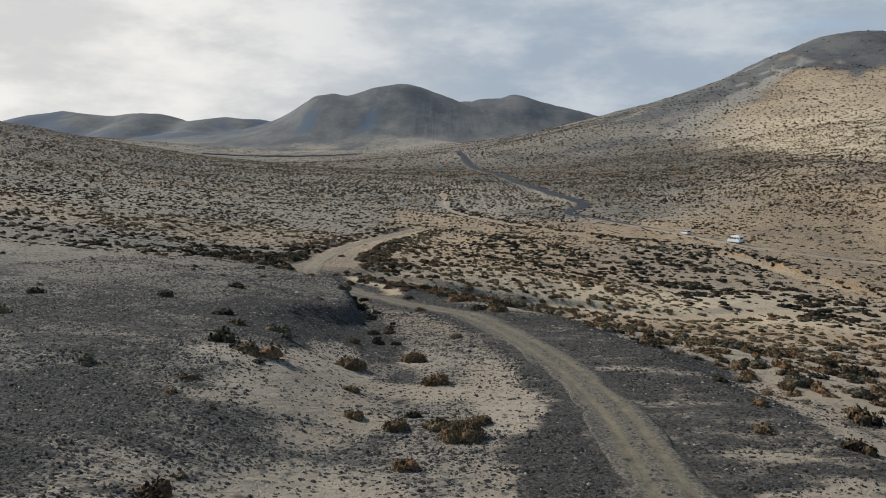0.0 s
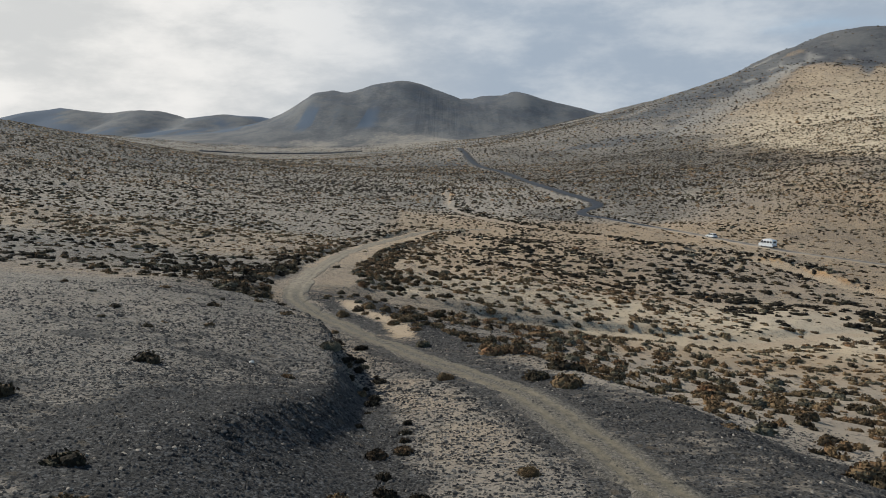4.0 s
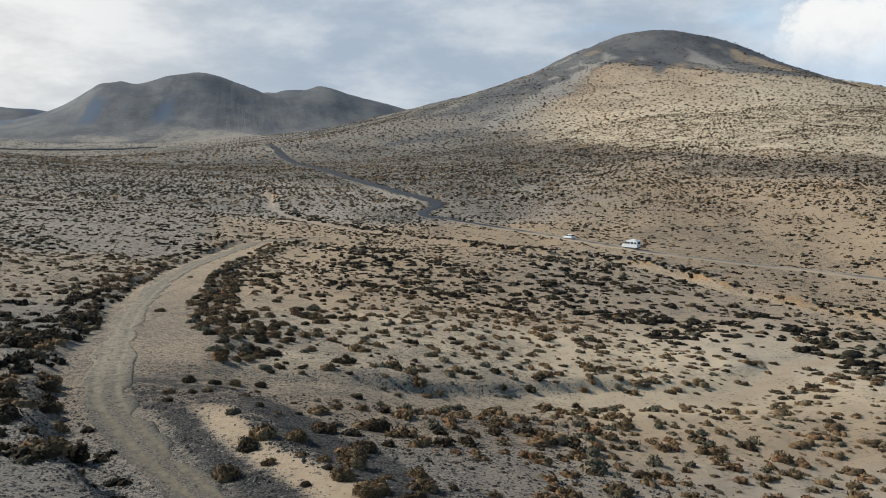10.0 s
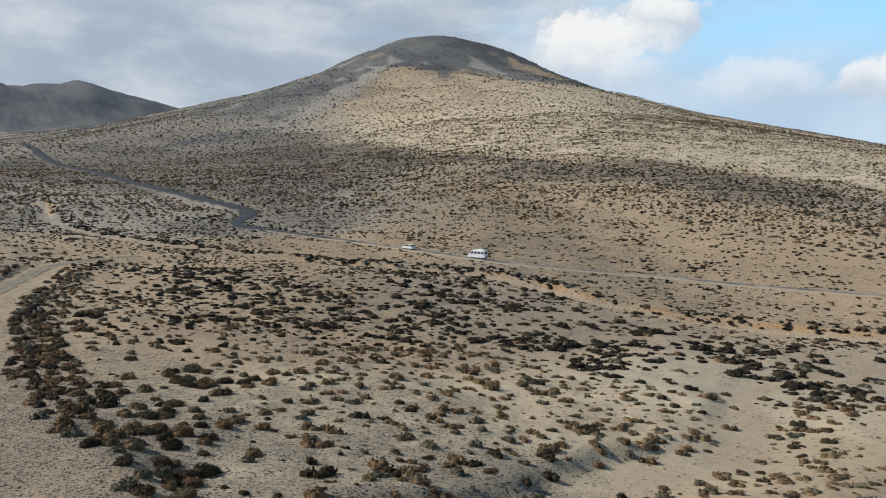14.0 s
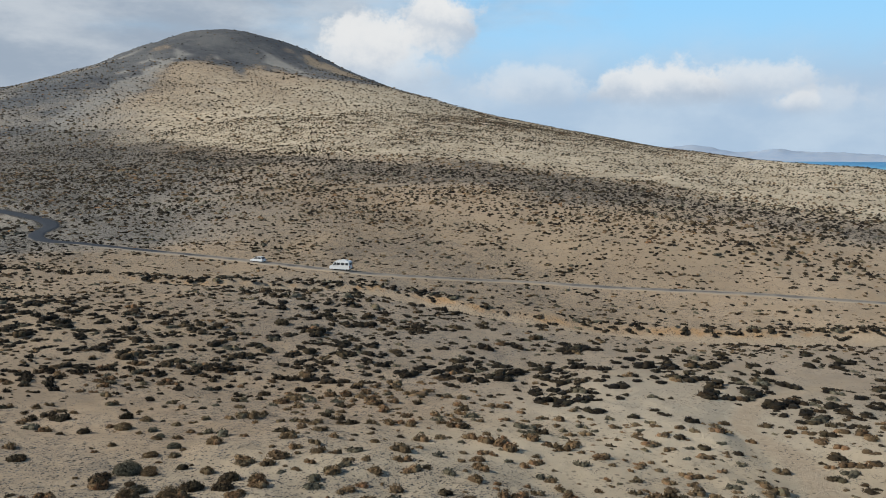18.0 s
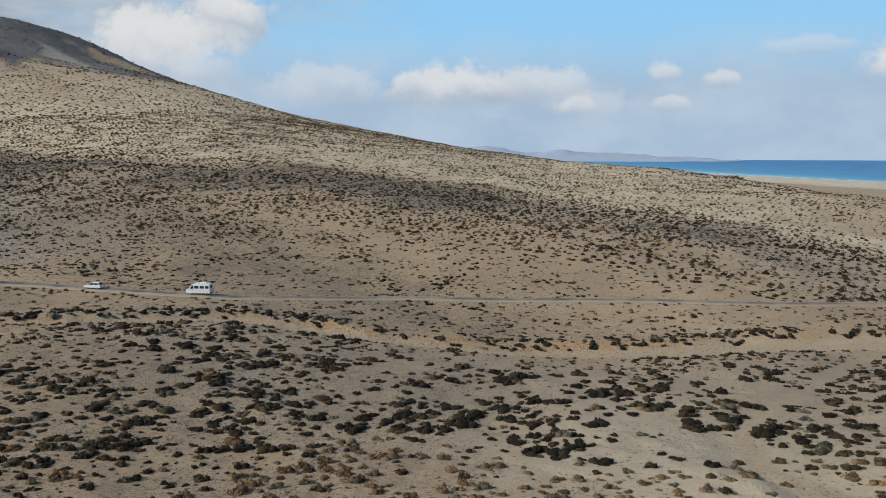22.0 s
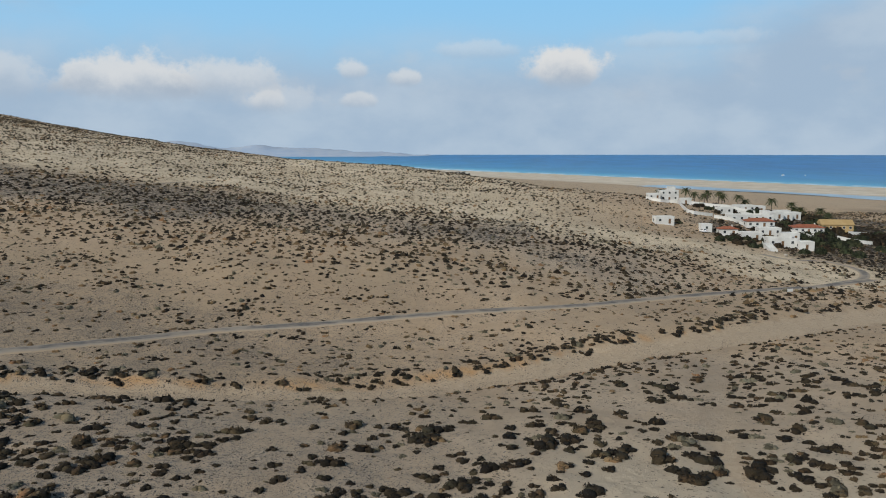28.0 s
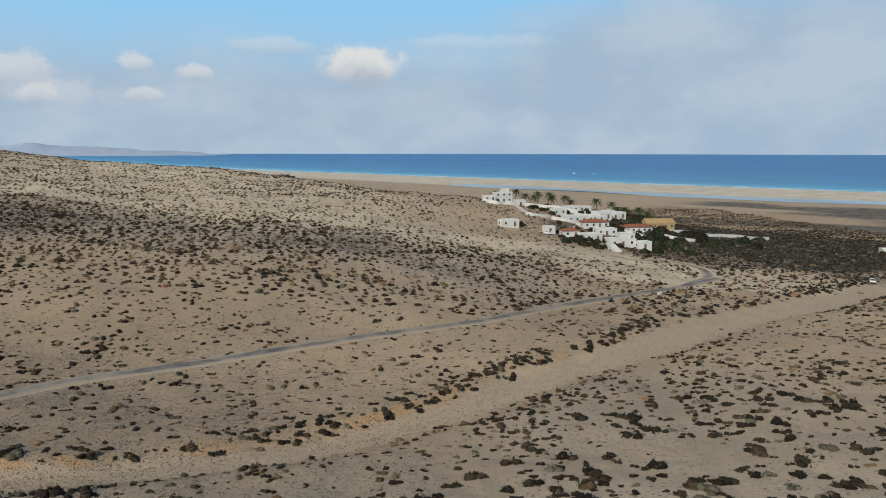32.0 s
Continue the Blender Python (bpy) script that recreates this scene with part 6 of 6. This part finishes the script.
def small_car(x, y, turn, label):
    root = thing("car", x, y, turn, label, "car", lift=0.12)
    lower = ((-1.95, 0.35), (-2.0, 0.85), (-1.8, 0.98), (0.9, 0.98), (1.9, 0.80), (2.0, 0.6), (1.95, 0.35))
    part("body", prism(lower, 1.7, bevel=0.06), CAR_WHITE, root)
    part("cabin", prism(((-1.75, 0.95), (-1.45, 1.46), (0.15, 1.48), (0.95, 0.95)), 1.5, bevel=0.05), CAR_WHITE, root)
    part("windscreen", prism(((0.24, 1.42), (0.30, 1.44), (0.93, 1.01), (0.87, 0.99)), 1.36), GLASS_DARK, root, "dark sloping windscreen")
    part("rear_window", prism(((-1.74, 1.04), (-1.70, 1.02), (-1.47, 1.38), (-1.52, 1.40)), 1.3), GLASS_DARK, root, "dark glass")
    for s in (-1, 1):
        side_glass(root, ((-0.45, 1.0), (0.66, 1.0), (0.12, 1.39), (-0.45, 1.39)), s * 0.75)
        side_glass(root, ((-1.5, 1.0), (-0.6, 1.0), (-0.6, 1.39), (-1.3, 1.39)), s * 0.75)
        part("headlight", block((0.1, 0.34, 0.14), (1.90, s * 0.6, 0.62), 0.02), LAMP_GLASS, root)
        part("tail_light", block((0.08, 0.24, 0.2), (-1.97, s * 0.66, 0.68), 0.02), RED_LIGHT, root, "red tail light")
        part("mirror", block((0.1, 0.16, 0.12), (0.6, s * 0.85, 1.0), 0.02), TYRE, root, "black wing mirror")
        for wx in (-1.25, 1.25):
            wheel(root, wx, s * 0.74, 0.31, 0.2)
    part("bumper", block((0.12, 1.6, 0.2), (1.97, 0, 0.36), 0.04), TYRE, root, "dark plastic bumper")


campervan(80.0, 214.6, 117)
small_car(72.0, 232.6, 110, "small white hatchback driving ahead of the campervan")
small_car(282, 81.5, 20, "white car parked beside the small cottage")
small_car(207, 7, 150, "small white car on the sandy side road")


# ---- small things by the way ----
def road_sign(x, y, turn):
    root = thing("road_sign", x, y, turn, "blank white plate sign on two short posts by the road", "sign")
    part("plate", block((1.7, 0.06, 0.8), (0, 0, 0.45), 0.02), WHITEWASH, root, "white plate")
    for s in (-1, 1):
        part("post", block((0.08, 0.08, 1.2), (s * 0.6, 0.075, -0.1)), WOOD_GREY, root, "grey wooden post")


road_sign(177, 81, -70)


def ruin(x, y, turn):
    r = np.random.default_rng(5)
    root = thing("stone_ruin", x, y, turn, "dark roofless stone ruin on the ridge", "ruin", lift=-0.3)
    for cx, cy, w, d, hh in ((-4, 0, 5, 0.6, 1.6), (2.5, 0, 6, 0.6, 1.1), (-6.4, 2, 0.6, 4, 1.9), (5.6, 2, 0.6, 4, 0.9), (-1, 4, 9, 0.6, 2.2)):
        bm = bmesh.new()
        n = int(max(w, d) / 0.55)
        for i in range(n):
            for k in range(int((hh + 0.5) / 0.3)):
                if k * 0.3 > hh * (0.65 + 0.5 * r.random()):
                    continue
                t = -max(w, d) / 2 + 0.28 + i * 0.55
                px, py = (cx + t, cy) if w > d else (cx, cy + t)
                block((0.56 if w > d else 0.6, 0.6 if w > d else 0.56, 0.31), (px + 0.05 * r.normal(), py + 0.05 * r.normal(), k * 0.3 - 0.3), 0, bm, 0.1 * r.normal())
        part("stone_wall", bm, STONE, root, "dark dry-stone wall")


ruin(451, 188, -70)


def utility_pole(x, y, high):
    root = thing("utility_pole", x, y, 20, "thin grey wooden utility pole on the slope", "pole", "utility poles", -0.4)
    part("pole", tube(0.11, high, Matrix.Translation((0, 0, high / 2)), segments=10, taper=0.7), WOOD_GREY, root)
    part("crossarm", block((1.4, 0.1, 0.12), (0, 0.1, high - 0.6)), WOOD_GREY, root)
    for s in (-0.6, 0.6):
        part("insulator", tube(0.05, 0.16, Matrix.Translation((s, 0.1, high - 0.4)), segments=8), WHITEWASH, root, "white insulator")


utility_pole(263, 105, 6.5)
utility_pole(300, 116, 6.5)


def boat(x, y, turn):
    root = thing("boat", x, y, turn, "small white motor boat lying off the beach", "boat", "boats")
    root.matrix_world = pose(x * PLAN, y * PLAN, 27.0 * PLAN * max(0, (math.hypot(x, y - 140) - 1500) / 2608) ** 2 - 0.2, 0, 0, turn)
    bm = bmesh.new()
    rows = []
    for t in np.linspace(-1, 1, 9):
        half = 1.5 * (1 - max(0, t) ** 2.2)
        rows.append([bm.verts.new(v) for v in ((4.5 * t, -half, 1.3 + 0.4 * max(0, t)), (4.5 * t, -half * 0.6, 0.0), (4.5 * t, half * 0.6, 0.0), (4.5 * t, half, 1.3 + 0.4 * max(0, t)))])
    for a, b in zip(rows, rows[1:]):
        for i in range(4):
            bm.faces.new((a[i], a[(i + 1) % 4], b[(i + 1) % 4], b[i]))
    bm.faces.new(rows[0])
    bmesh.ops.recalc_face_normals(bm, faces=bm.faces)
    part("hull", bm, CAR_WHITE, root)
    part("cabin", prism(((-2, 1.2), (-1.8, 2.9), (0.2, 2.9), (1.4, 1.2)), 2.0, bevel=0.1), CAR_WHITE, root)
    part("cabin_window", prism(((-1.5, 2.0), (-1.5, 2.6), (0.2, 2.6), (0.6, 2.0)), 2.05), GLASS_DARK, root, "dark glass")
    part("mast", tube(0.06, 4, Matrix.Translation((-0.6, 0, 4.8)), segments=6), CHROME, root)


boat(1613, -306, 40)
boat(1583, -339, 160)


def marker_stones():
    """White-painted stones and pale boulders that stand out on the slope."""
    r = np.random.default_rng(31)
    for x, y, s in ((-8.7, 46.2, 0.12), (-9.6, 65.5, 0.10), (399, 268, 1.6), (246, 63, 0.7), (318, 252, 0.8)):
        bm = bmesh.new()
        bmesh.ops.create_icosphere(bm, subdivisions=2, radius=1.0)
        for v in bm.verts:
            v.co *= 0.8 + 0.35 * r.random()
            v.co.z *= 0.7
        ob = part("boulder", bm, WHITEWASH if s < 0.5 else PALE_STONE, None)
        ob.matrix_world = pose(x * PLAN, y * PLAN, height_at(x, y) * PLAN + s * 0.25, 0, 0, r.random() * 360)
        ob.scale = (s, s, s)
        tagged(ob, "pale rounded boulder on the open slope", "boulder", "pale boulders")


marker_stones()


def far_coast():
    """Low hills of the far shore, beyond the bay, with haze put into their blue colour."""
    head = np.radians(np.linspace(44, 84, 161))
    across = np.linspace(0, 1, 12)
    a, t = np.meshgrid(head, across, indexing="ij")
    deg = np.degrees(a)
    top = 24 + 66 * step_up(deg, 84, 60) + 24 * fractal(deg * 10, deg * 0, 30, 4, 7) * step_up(deg, 82, 72)
    dist = 3720 + 350 * t
    gz = 16 + (top - 16 + 14 * fractal(deg * 14, t * 30, 12, 3, 9)) * np.sin(t * math.pi / 2) ** 1.3 * step_up(deg, 84, 79)
    gx, gy = dist * np.sin(a), 110 + dist * np.cos(a)
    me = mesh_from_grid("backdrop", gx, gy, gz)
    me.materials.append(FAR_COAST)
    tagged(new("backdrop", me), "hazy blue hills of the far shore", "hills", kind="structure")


far_coast()


def lagoon():
    """Shallow pools on the tidal flat behind the sand bar."""
    along = np.linspace(380, -900, 120)
    u = np.linspace(-1, 1, 9)
    wide = 26 + 22 * fractal(along, along * 0, 160, 3, 3)
    mid = -135 + 40 * fractal(along, along * 0, 300, 2, 6)
    s = mid[:, None] + u * wide[:, None]
    # back from shore coordinates (past the shore, along it) to the plan
    ax, ay = 888 + 0.62 * s + 0.785 * (along[:, None] + 0 * s), -343 - 0.785 * s + 0.62 * (along[:, None] + 0 * s)
    me = mesh_from_grid("lagoon", ax, ay, ground_height(ax, ay).max() * 0 + 1.55 + 0 * ax)
    me.materials.append(LAGOON)
    tagged(new("lagoon", me), "long shallow tidal lagoon behind the sand bar", "water", kind="structure")


lagoon()
